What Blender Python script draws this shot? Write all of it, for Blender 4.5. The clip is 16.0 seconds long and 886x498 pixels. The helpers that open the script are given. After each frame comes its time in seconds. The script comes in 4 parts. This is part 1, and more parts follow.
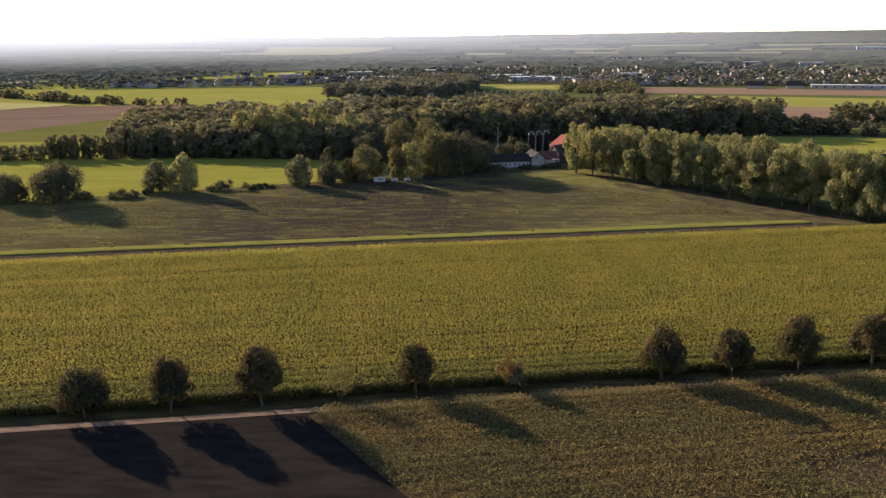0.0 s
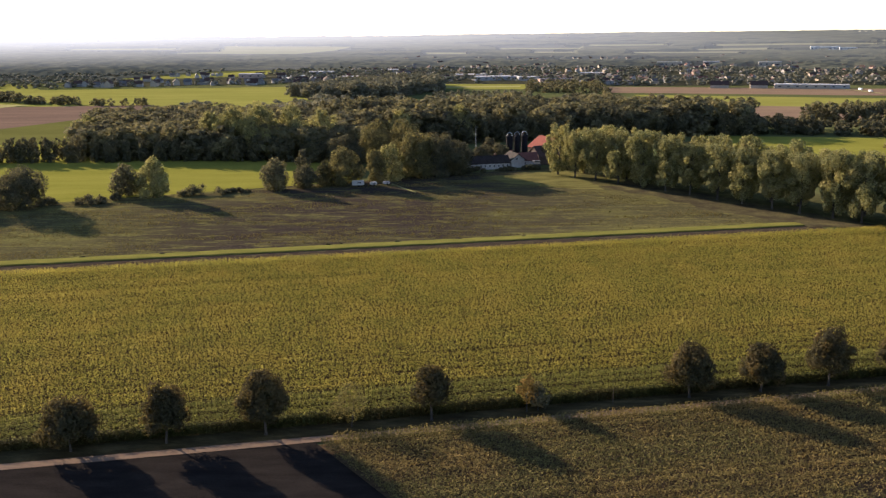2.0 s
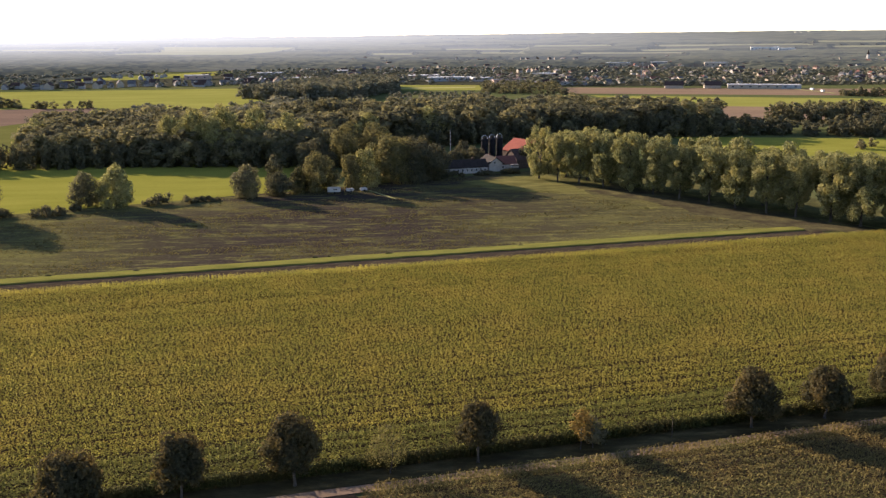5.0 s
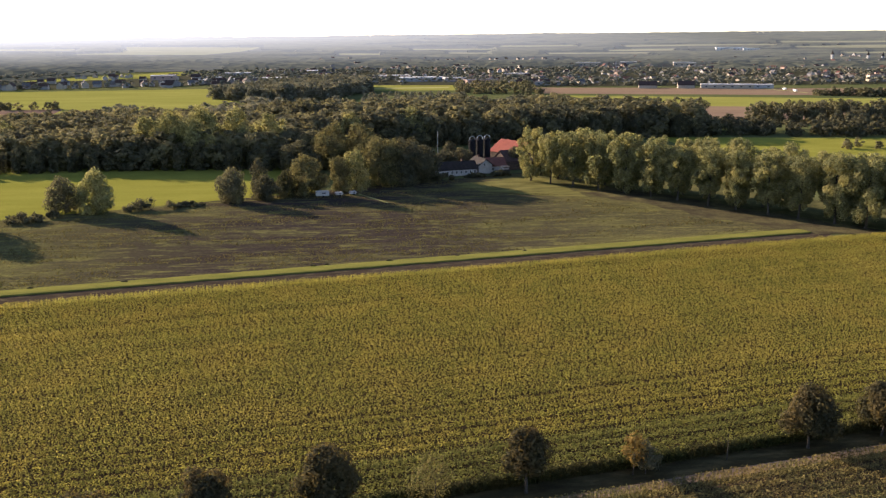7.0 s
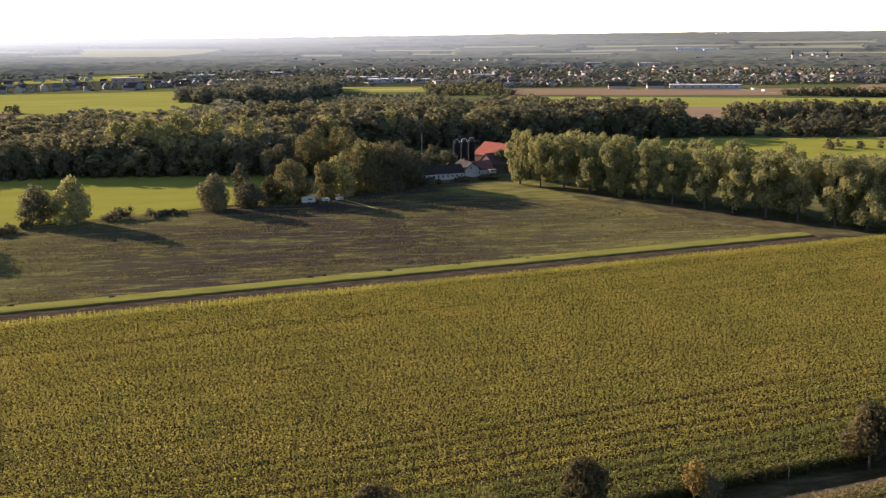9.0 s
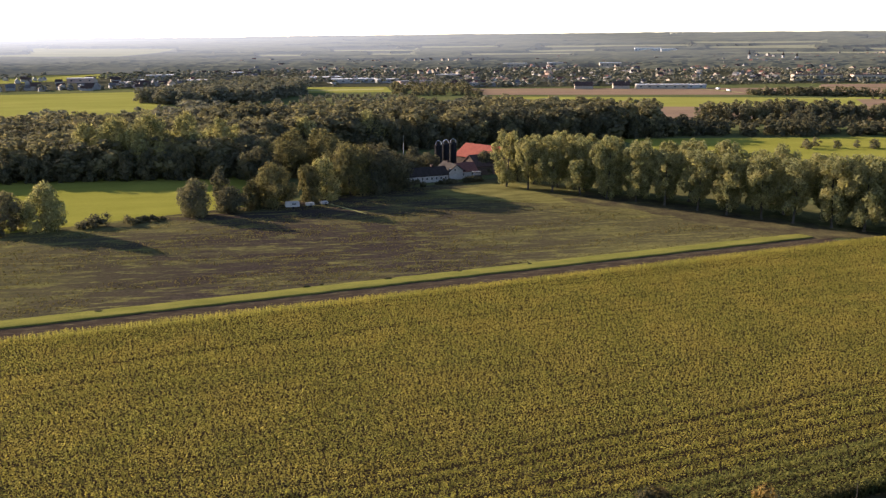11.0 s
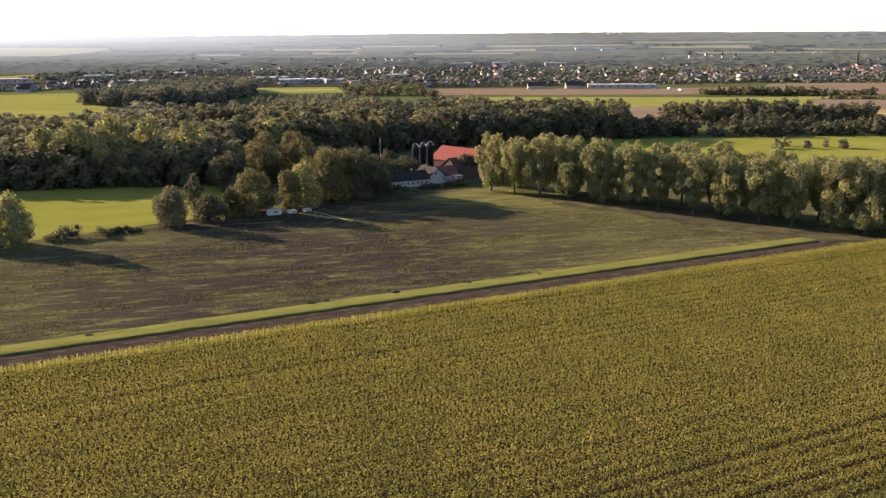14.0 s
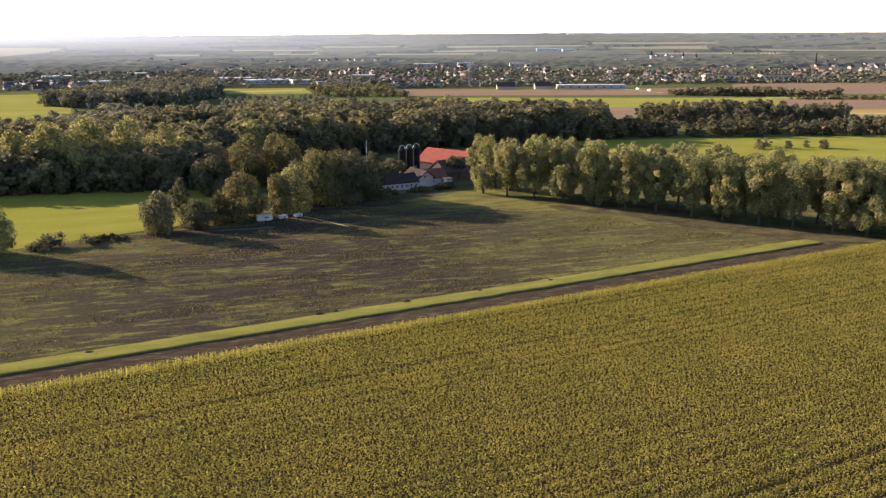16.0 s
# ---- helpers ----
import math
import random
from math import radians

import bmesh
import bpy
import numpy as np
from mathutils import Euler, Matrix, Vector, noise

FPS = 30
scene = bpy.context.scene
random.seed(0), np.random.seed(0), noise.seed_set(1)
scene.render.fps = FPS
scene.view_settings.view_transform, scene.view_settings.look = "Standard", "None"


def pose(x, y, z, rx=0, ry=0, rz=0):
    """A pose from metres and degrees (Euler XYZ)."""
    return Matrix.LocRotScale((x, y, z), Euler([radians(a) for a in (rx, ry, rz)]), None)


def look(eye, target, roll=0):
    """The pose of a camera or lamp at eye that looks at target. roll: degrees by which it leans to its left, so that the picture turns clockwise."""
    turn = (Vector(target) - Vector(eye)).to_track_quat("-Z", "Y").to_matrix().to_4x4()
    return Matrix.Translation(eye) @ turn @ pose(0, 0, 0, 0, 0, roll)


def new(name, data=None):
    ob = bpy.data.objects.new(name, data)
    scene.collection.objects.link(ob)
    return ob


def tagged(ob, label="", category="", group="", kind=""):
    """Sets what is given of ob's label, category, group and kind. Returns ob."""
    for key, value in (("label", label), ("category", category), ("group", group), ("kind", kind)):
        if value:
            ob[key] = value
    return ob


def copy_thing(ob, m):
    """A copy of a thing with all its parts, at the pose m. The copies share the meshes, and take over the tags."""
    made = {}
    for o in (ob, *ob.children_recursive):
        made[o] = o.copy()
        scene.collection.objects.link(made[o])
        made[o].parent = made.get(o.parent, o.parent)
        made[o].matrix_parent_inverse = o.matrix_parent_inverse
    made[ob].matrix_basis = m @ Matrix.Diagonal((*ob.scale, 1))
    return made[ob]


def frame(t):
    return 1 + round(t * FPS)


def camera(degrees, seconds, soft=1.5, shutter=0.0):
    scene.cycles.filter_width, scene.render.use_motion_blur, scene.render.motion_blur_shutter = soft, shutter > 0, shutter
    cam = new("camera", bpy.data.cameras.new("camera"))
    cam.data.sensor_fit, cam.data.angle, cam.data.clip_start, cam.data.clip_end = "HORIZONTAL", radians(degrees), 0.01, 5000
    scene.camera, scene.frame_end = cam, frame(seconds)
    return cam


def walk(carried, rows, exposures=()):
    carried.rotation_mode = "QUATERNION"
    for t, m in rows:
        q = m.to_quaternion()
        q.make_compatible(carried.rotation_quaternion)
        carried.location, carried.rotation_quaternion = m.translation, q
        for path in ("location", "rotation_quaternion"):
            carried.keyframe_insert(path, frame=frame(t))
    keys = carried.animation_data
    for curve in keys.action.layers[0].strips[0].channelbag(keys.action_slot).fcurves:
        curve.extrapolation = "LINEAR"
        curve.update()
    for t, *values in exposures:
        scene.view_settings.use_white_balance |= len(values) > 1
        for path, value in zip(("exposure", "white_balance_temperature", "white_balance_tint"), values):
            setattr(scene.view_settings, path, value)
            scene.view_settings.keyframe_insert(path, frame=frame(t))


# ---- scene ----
cam = camera(52.5, 16.0, 1.35)
PATH = [
    (0, (10.691, -11.193, 61.036), (10.57, -9.252, 60.573), -0.5),
    (0.5, (8.244, -8.479, 60.966), (8.146, -6.535, 60.502), -0.5),
    (1, (5.68, -5.877, 60.932), (5.605, -3.933, 60.468), -0.5),
    (1.5, (3.22, -3.225, 60.872), (3.169, -1.28, 60.408), -0.5),
    (2, (0.731, -0.544, 60.772), (0.702, 1.401, 60.307), -0.4),
    (2.5, (-1.762, 2.153, 60.712), (-1.77, 4.099, 60.247), -0.4),
    (3, (-4.266, 4.701, 60.657), (-4.253, 6.646, 60.192), -0.4),
    (3.5, (-6.784, 7.296, 60.603), (-6.75, 9.241, 60.139), -0.4),
    (4, (-9.234, 9.92, 60.526), (-9.179, 11.864, 60.061), -0.4),
    (6.5, (-21.411, 23.797, 59.809), (-21.258, 25.736, 59.347), -0.3),
    (7, (-23.881, 26.451, 59.689), (-23.709, 28.389, 59.225), -0.3),
    (7.5, (-26.342, 29.035, 59.704), (-26.149, 30.971, 59.241), -0.3),
    (8, (-28.65, 31.668, 59.711), (-28.437, 33.603, 59.249), -0.4),
    (8.5, (-31.066, 34.513, 59.599), (-30.831, 36.444, 59.137), -0.4),
    (9, (-33.504, 37.211, 59.532), (-33.248, 39.14, 59.07), -0.4),
    (11.5, (-45.868, 50.525, 59.278), (-45.497, 52.435, 58.815), -0.3),
    (12, (-48.306, 53.217, 59.315), (-47.915, 55.123, 58.852), -0.3),
    (12.5, (-50.706, 55.874, 59.352), (-50.293, 57.775, 58.889), -0.3),
    (13, (-53.196, 58.509, 59.254), (-52.759, 60.404, 58.79), -0.2),
    (13.5, (-55.633, 61.447, 59.169), (-55.172, 63.337, 58.704), -0.2),
    (14, (-58.059, 63.966, 59.243), (-57.577, 65.851, 58.779), -0.2),
    (14.5, (-60.494, 66.254, 59.221), (-59.99, 68.133, 58.757), -0.2),
    (15, (-62.835, 69.054, 59.182), (-62.31, 70.927, 58.718), -0.2),
    (15.5, (-65.304, 71.829, 59.087), (-64.756, 73.696, 58.623), -0.2),
    (16, (-67.806, 74.84, 58.915), (-67.237, 76.701, 58.452), -0.1),
]
walk(cam, [(t, look(e, g, r)) for t, e, g, r in PATH], [(0.0, 1.55, 6500, 20), (4.0, 1.65, 6500, 20), (9.0, 1.7, 6500, 20), (12.0, 1.72, 6500, 20), (16.0, 1.9, 6500, 20)])

# ---- light ----
SUN_AZ, SUN_EL = math.radians(-45.5), math.radians(15.8)   # clockwise from +y; above the horizon
SUN_DIR = Vector((math.sin(SUN_AZ) * math.cos(SUN_EL), math.cos(SUN_AZ) * math.cos(SUN_EL), math.sin(SUN_EL)))
world = bpy.data.worlds.new("sky")
scene.world = world
world.use_nodes = True
wn = world.node_tree
sky = wn.nodes.new("ShaderNodeTexSky")
sky.sky_type, sky.sun_disc = "NISHITA", False
sky.sun_elevation, sky.sun_rotation = SUN_EL, SUN_AZ
sky.air_density, sky.dust_density, sky.ozone_density, sky.altitude = 0.75, 0.45, 1.0, 450
wn.nodes["Background"].inputs["Strength"].default_value = 0.09
wn.links.new(sky.outputs[0], wn.nodes["Background"].inputs["Color"])
lamp = bpy.data.lights.new("sun", "SUN")
lamp.energy, lamp.angle, lamp.color = 4.7, math.radians(0.6), (1.0, 0.84, 0.62)
new("sun", lamp).matrix_world = look(SUN_DIR * 300, (0, 0, 0))

# ---- plan ----
TH = math.radians(11.7)                  # the lanes and rows run this way
CT, ST = math.cos(TH), math.sin(TH)


def xy(u, v):
    """From lane axes (u along the lane, v across) to the world."""
    return u * CT - v * ST, u * ST + v * CT


def smooth(t):
    t = min(1.0, max(0.0, t))
    return t * t * (3 - 2 * t)


def lift(x, y):
    """Height of the land: a shallow dip beyond the maize, then flat, rising slowly to low hills."""
    v = y * CT - x * ST
    if v < 345:
        return -1.4 * smooth((v - 150) / 100) * (1 - smooth((v - 275) / 65))
    d = math.hypot(x, y)
    z = 45.0 * min(1.0, max(0.0, (d - 2000) / 2640)) ** 1.6
    if d > 2600:
        z += smooth((d - 2900) / 1500) * (4 + 10 * smooth((x + 600) / 2400))
        z += min(1.0, (d - 2600) / 1500) * (5.0 * noise.noise((x / 900, y / 900, 3)) + 2.0 * noise.noise((x / 260, y / 260, 8)))
    return z


# ---- materials ----
def nodes_of(name):
    m = bpy.data.materials.new(name)
    m.use_nodes = True
    nt = m.node_tree
    return m, nt, nt.nodes["Principled BSDF"], nt.nodes["Material Output"]


def noise_node(nt, scale, detail=4.0, rough=0.6, stretch=None, turn=0.0):
    geo = nt.nodes.new("ShaderNodeTexCoord")
    mp = nt.nodes.new("ShaderNodeMapping")
    mp.inputs["Rotation"].default_value = (0, 0, turn)
    if stretch:
        mp.inputs["Scale"].default_value = stretch
    tx = nt.nodes.new("ShaderNodeTexNoise")
    tx.inputs["Scale"].default_value, tx.inputs["Detail"].default_value, tx.inputs["Roughness"].default_value = scale, detail, rough
    nt.links.new(geo.outputs["Object"], mp.inputs["Vector"])
    nt.links.new(mp.outputs[0], tx.inputs["Vector"])
    return tx.outputs["Fac"]


def ramp_node(nt, fac, stops):
    r = nt.nodes.new("ShaderNodeValToRGB")
    e = r.color_ramp.elements
    while len(e) < len(stops):
        e.new(0.5)
    for el, (p, c) in zip(e, stops):
        el.position, el.color = p, (*c, 1)
    nt.links.new(fac, r.inputs[0])
    return r.outputs[0]


def mix_node(nt, fac, a, b, blend="MIX"):
    n = nt.nodes.new("ShaderNodeMix")
    n.data_type, n.blend_type = "RGBA", blend
    for sock, val in ((n.inputs["Factor"], fac), (n.inputs["A"], a), (n.inputs["B"], b)):
        if isinstance(val, (int, float)):
            sock.default_value = val
        elif isinstance(val, tuple):
            sock.default_value = (*val, 1)
        else:
            nt.links.new(val, sock)
    return n.outputs["Result"]


def bump_node(nt, bsdf, height, strength, distance):
    b = nt.nodes.new("ShaderNodeBump")
    b.inputs["Strength"].default_value, b.inputs["Distance"].default_value = strength, distance
    nt.links.new(height, b.inputs["Height"])
    nt.links.new(b.outputs[0], bsdf.inputs["Normal"])


def leaf_material(name, dark, light, tint, patch=0.06, through_light=0.4, rough=0.9, patch_fac=0.6, thru=(1.1, 1.06, 0.78), gloss=0.03):
    """Leaves: a colour that varies leaf by leaf and in larger patches, with light passing through."""
    m, nt, bsdf, out = nodes_of(name)
    geo = nt.nodes.new("ShaderNodeNewGeometry")
    base = ramp_node(nt, geo.outputs["Random Per Island"], [(0.0, dark), (1.0, light)])
    big = ramp_node(nt, noise_node(nt, patch, 2.0), [(0.44, (0, 0, 0)), (0.62, (patch_fac,) * 3)])
    col = mix_node(nt, big, base, tint)
    nt.links.new(col, bsdf.inputs["Base Color"])
    bsdf.inputs["Roughness"].default_value = rough
    bsdf.inputs["Specular IOR Level"].default_value = gloss
    tr = nt.nodes.new("ShaderNodeBsdfTranslucent")
    nt.links.new(mix_node(nt, 1.0, col, thru, "MULTIPLY"), tr.inputs["Color"])
    mx = nt.nodes.new("ShaderNodeMixShader")
    mx.inputs[0].default_value = through_light
    nt.links.new(bsdf.outputs[0], mx.inputs[1])
    nt.links.new(tr.outputs[0], mx.inputs[2])
    nt.links.new(mx.outputs[0], out.inputs["Surface"])
    return m


def ground_material(name, stops, scale, fine, fine_mix=0.5, stretch=None, turn=0.0, rough=0.95, bump=0.0):
    m, nt, bsdf, out = nodes_of(name)
    base = ramp_node(nt, noise_node(nt, scale, 5.0, 0.6, stretch, turn), stops)
    grain_f = noise_node(nt, fine, 6.0, 0.7, stretch, turn)
    grain = ramp_node(nt, grain_f, [(0.25, (0.55, 0.55, 0.55)), (0.75, (1.4, 1.4, 1.4))])
    nt.links.new(mix_node(nt, fine_mix, base, mix_node(nt, 1.0, base, grain, "MULTIPLY")), bsdf.inputs["Base Color"])
    bsdf.inputs["Roughness"].default_value = rough
    bsdf.inputs["Specular IOR Level"].default_value = 0.0
    if bump:
        bump_node(nt, bsdf, grain_f, 0.6, bump)
    return m


def plain_material(name, colour, rough=0.7, metal=0.0, scale=3.0, var=0.25):
    m, nt, bsdf, out = nodes_of(name)
    f = noise_node(nt, scale, 5.0)
    lo, hi = tuple(c * (1 - var) for c in colour), tuple(min(1, c * (1 + var)) for c in colour)
    nt.links.new(ramp_node(nt, f, [(0.3, lo), (0.7, hi)]), bsdf.inputs["Base Color"])
    bsdf.inputs["Roughness"].default_value, bsdf.inputs["Metallic"].default_value = rough, metal
    bsdf.inputs["Specular IOR Level"].default_value = 0.5 if rough < 0.6 else 0.1
    return m


M = {}
M["land"] = ground_material("land", [(0.3, (0.06, 0.075, 0.03)), (0.5, (0.09, 0.1, 0.04)), (0.7, (0.12, 0.12, 0.05))], 0.01, 0.4)
M["soil"] = ground_material("soil", [(0.35, (0.0155, 0.0135, 0.0125)), (0.65, (0.026, 0.0225, 0.02))], 0.12, 2.2, 0.8, (1, 4, 1), -TH - 1.2, bump=0.1)
M["weeds"], nt, bsdf, _ = nodes_of("weeds")
soil_c = ramp_node(nt, noise_node(nt, 1.0, 7.0, 0.8), [(0.32, (0.02, 0.0165, 0.0145)), (0.6, (0.055, 0.044, 0.037)), (0.72, (0.12, 0.1, 0.065))])
weed_c = ramp_node(nt, noise_node(nt, 0.8, 6.0, 0.75), [(0.3, (0.07, 0.066, 0.024)), (0.7, (0.185, 0.172, 0.06))])
streak = ramp_node(nt, noise_node(nt, 0.085, 8.0, 0.72, (1, 3.6, 1), -TH), [(0.53, (0, 0, 0)), (0.61, (0.85,) * 3)])
patch_n = ramp_node(nt, noise_node(nt, 0.014, 5.0, 0.65, (1, 2.4, 1), -TH), [(0.51, (0, 0, 0)), (0.62, (0.5,) * 3)])
co = nt.nodes.new("ShaderNodeTexCoord")
sep = nt.nodes.new("ShaderNodeSeparateXYZ")
west = nt.nodes.new("ShaderNodeMapRange")
nt.links.new(co.outputs["Object"], sep.inputs[0])
far_x = nt.nodes.new("ShaderNodeMath")
far_x.operation = "ADD"
far_x.inputs[1].default_value = 35.0
away_x = nt.nodes.new("ShaderNodeMath")
away_x.operation = "ABSOLUTE"
nt.links.new(sep.outputs["X"], far_x.inputs[0])
nt.links.new(far_x.outputs[0], away_x.inputs[0])
nt.links.new(away_x.outputs[0], west.inputs["Value"])
for k, v in (("From Min", 30.0), ("From Max", 95.0), ("To Min", 0.0), ("To Max", 0.42)):
    west.inputs[k].default_value = v
lines = ramp_node(nt, noise_node(nt, 0.02, 4.0, 0.65, (1, 34, 1), -TH), [(0.55, (0, 0, 0)), (0.63, (0.45,) * 3)])
mask = mix_node(nt, 1.0, mix_node(nt, 1.0, mix_node(nt, 1.0, streak, lines, "ADD"), patch_n, "ADD"), west.outputs[0], "ADD")
nt.links.new(mix_node(nt, mask, soil_c, weed_c), bsdf.inputs["Base Color"])
bsdf.inputs["Roughness"].default_value, bsdf.inputs["Specular IOR Level"].default_value = 1.0, 0.0
bump_node(nt, bsdf, noise_node(nt, 1.1, 6.0, 0.75), 0.8, 0.25)
M["meadow"] = ground_material("meadow", [(0.3, (0.165, 0.165, 0.03)), (0.7, (0.23, 0.222, 0.045))], 0.02, 0.7, 0.4, (1, 3, 1), -TH)
M["crop_green"] = ground_material("crop_green", [(0.3, (0.185, 0.188, 0.042)), (0.7, (0.245, 0.238, 0.062))], 0.012, 0.3, 0.3, (1, 3, 1))
M["stubble"] = ground_material("stubble", [(0.3, (0.17, 0.12, 0.085)), (0.7, (0.23, 0.16, 0.105))], 0.012, 0.25, 0.4, (1, 4, 1))
M["pale_field"] = ground_material("pale_field", [(0.3, (0.27, 0.26, 0.1)), (0.7, (0.34, 0.31, 0.14))], 0.006, 0.1, 0.3, (1, 4, 1))
M["ochre_field"] = ground_material("ochre_field", [(0.3, (0.26, 0.18, 0.07)), (0.7, (0.33, 0.23, 0.1))], 0.012, 0.25, 0.4, (1, 4, 1))
M["brown_field"] = ground_material("brown_field", [(0.3, (0.13, 0.09, 0.07)), (0.7, (0.18, 0.125, 0.09))], 0.012, 0.3, 0.4, (1, 4, 1), -TH)
M["verge"] = ground_material("verge", [(0.3, (0.13, 0.15, 0.04)), (0.5, (0.19, 0.2, 0.055)), (0.7, (0.27, 0.25, 0.09))], 0.12, 1.6, 0.6, (1, 3, 1), -TH, bump=0.1)
M["strip"] = ground_material("strip", [(0.3, (0.115, 0.118, 0.03)), (0.7, (0.185, 0.175, 0.045))], 0.1, 1.6, 0.6, (1, 3, 1), -TH, bump=0.1)
# brown and olive earth, darkened to hold the shade beside the poplars
M["shade_ground"] = ground_material("shade_ground", [(0.35, (0.05, 0.042, 0.028)), (0.58, (0.09, 0.079, 0.04)), (0.75, (0.15, 0.135, 0.055))], 0.15, 1.4, 0.7, bump=0.1)
# dry brown grass, its colour also darkened for the shade beside the maize
M["dry_verge"] = ground_material("dry_verge", [(0.3, (0.035, 0.028, 0.016)), (0.5, (0.055, 0.046, 0.022)), (0.7, (0.11, 0.085, 0.04))], 0.15, 1.6, 0.6, (1, 3, 1), -TH, bump=0.1)
M["track"] = ground_material("track", [(0.3, (0.05, 0.036, 0.022)), (0.7, (0.1, 0.072, 0.042))], 0.2, 2.0, 0.7, (1, 6, 1), -TH, bump=0.08)
M["maize_soil"] = ground_material("maize_soil", [(0.3, (0.03, 0.022, 0.012)), (0.7, (0.06, 0.045, 0.024))], 0.2, 2.0, 0.7, (1, 6, 1), -TH, bump=0.08)
M["rough_grass"] = ground_material("rough_grass", [(0.3, (0.075, 0.07, 0.028)), (0.5, (0.13, 0.122, 0.042)), (0.7, (0.18, 0.16, 0.06))], 0.09, 1.2, 0.6, (1, 2.5, 1), -TH, bump=0.1)
# grass colour taken darker for the shade under the poplars
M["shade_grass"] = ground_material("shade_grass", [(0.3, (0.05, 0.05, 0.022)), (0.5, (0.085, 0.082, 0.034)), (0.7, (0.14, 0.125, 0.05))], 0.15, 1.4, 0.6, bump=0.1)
M["ruts"] = ground_material("ruts", [(0.3, (0.03, 0.023, 0.018)), (0.55, (0.062, 0.047, 0.034)), (0.72, (0.14, 0.12, 0.06))], 0.3, 1.6, 0.9, (1, 5, 1), -TH, bump=0.15)
M["lane"] = ground_material("lane", [(0.3, (0.14, 0.1, 0.072)), (0.7, (0.22, 0.16, 0.115))], 0.25, 2.5, 0.6, (1, 5, 1), -TH, bump=0.02)
M["maize"] = leaf_material("maize", (0.15, 0.155, 0.036), (0.34, 0.31, 0.068), (0.355, 0.29, 0.07), 0.07, 0.48, patch_fac=0.5, thru=(1.55, 1.5, 1.15))
# darkened copy of the maize leaf: the shaded field edge is painted in
M["maize_shade"] = leaf_material("maize_shade", (0.03, 0.035, 0.012), (0.07, 0.072, 0.022), (0.06, 0.05, 0.02), 0.1, 0.08)
M["tassel"] = leaf_material("tassel", (0.24, 0.18, 0.05), (0.34, 0.25, 0.07), (0.34, 0.22, 0.06), 0.03, 0.3)
M["dry_crop"] = leaf_material("dry_crop", (0.085, 0.082, 0.03), (0.215, 0.18, 0.064), (0.23, 0.15, 0.056), 0.04, 0.24, patch_fac=0.5)
M["leaf"] = leaf_material("leaf", (0.039, 0.040, 0.022), (0.077, 0.075, 0.037), (0.132, 0.107, 0.046), 0.15, 0.38, thru=(1.5, 1.42, 1.05))
M["leaf_dark"] = leaf_material("leaf_dark", (0.052, 0.052, 0.037), (0.098, 0.095, 0.058), (0.137, 0.120, 0.066), 0.2, 0.32, thru=(1.5, 1.42, 1.05))
M["leaf_gold"] = leaf_material("leaf_gold", (0.075, 0.073, 0.038), (0.144, 0.134, 0.064), (0.181, 0.154, 0.068), 0.2, 0.42, thru=(1.5, 1.42, 1.05))
M["leaf_rust"] = leaf_material("leaf_rust", (0.15, 0.1, 0.033), (0.24, 0.155, 0.05), (0.17, 0.13, 0.04), 0.5, 0.35)
M["poplar_leaf"] = leaf_material("poplar_leaf", (0.098, 0.103, 0.053), (0.276, 0.262, 0.121), (0.333, 0.287, 0.121), 0.12, 0.42, thru=(1.5, 1.46, 1.05))
M["wood_leaf"] = leaf_material("wood_leaf", (0.071, 0.070, 0.049), (0.138, 0.129, 0.077), (0.218, 0.193, 0.097), 0.05, 0.38, patch_fac=0.6, thru=(1.6, 1.52, 1.15))
M["lane_leaf"] = leaf_material("lane_leaf", (0.035, 0.034, 0.021), (0.07, 0.065, 0.036), (0.115, 0.088, 0.04), 0.25, 0.36, thru=(1.9, 1.65, 1.0))
M["maize_green"] = leaf_material("maize_green", (0.11, 0.118, 0.036), (0.245, 0.232, 0.064), (0.21, 0.2, 0.05), 0.06, 0.44, thru=(1.4, 1.4, 1.05))
# greyer, lighter leaves for distant trees: haze mixed into the leaf colour
M["haze_leaf"] = leaf_material("haze_leaf", (0.094, 0.098, 0.077), (0.163, 0.160, 0.117), (0.225, 0.206, 0.138), 0.03, 0.3, thru=(1.5, 1.42, 1.05))
M["grass_tuft"] = leaf_material("grass_tuft", (0.09, 0.082, 0.03), (0.19, 0.165, 0.065), (0.14, 0.11, 0.05), 0.04, 0.35)
M["bark"] = plain_material("bark", (0.065, 0.055, 0.045), 0.9, 0, 4, 0.5)
M["white_wall"] = plain_material("white_wall", (0.3, 0.285, 0.265), 0.85, 0, 0.6, 0.08)
M["farm_wall"] = plain_material("farm_wall", (0.37, 0.35, 0.33), 0.85, 0, 0.6, 0.15)
M["cream_wall"] = plain_material("cream_wall", (0.36, 0.305, 0.24), 0.85, 0, 0.6, 0.1)
M["rose_wall"] = plain_material("rose_wall", (0.38, 0.27, 0.22), 0.85, 0, 0.6, 0.1)
M["grey_wall"] = plain_material("grey_wall", (0.33, 0.325, 0.32), 0.8, 0, 0.6, 0.1)
M["red_roof"] = plain_material("red_roof", (0.14, 0.062, 0.05), 0.8, 0, 0.8, 0.15)
M["barn_roof"] = plain_material("barn_roof", (0.21, 0.055, 0.038), 0.8, 0, 0.8, 0.15)
M["brown_roof"] = plain_material("brown_roof", (0.068, 0.044, 0.037), 0.85, 0, 0.8, 0.3)
M["dark_tile"] = plain_material("dark_tile", (0.032, 0.026, 0.024), 0.9, 0, 0.8, 0.3)
M["grey_roof"] = plain_material("grey_roof", (0.11, 0.105, 0.105), 0.7, 0, 0.8, 0.25)
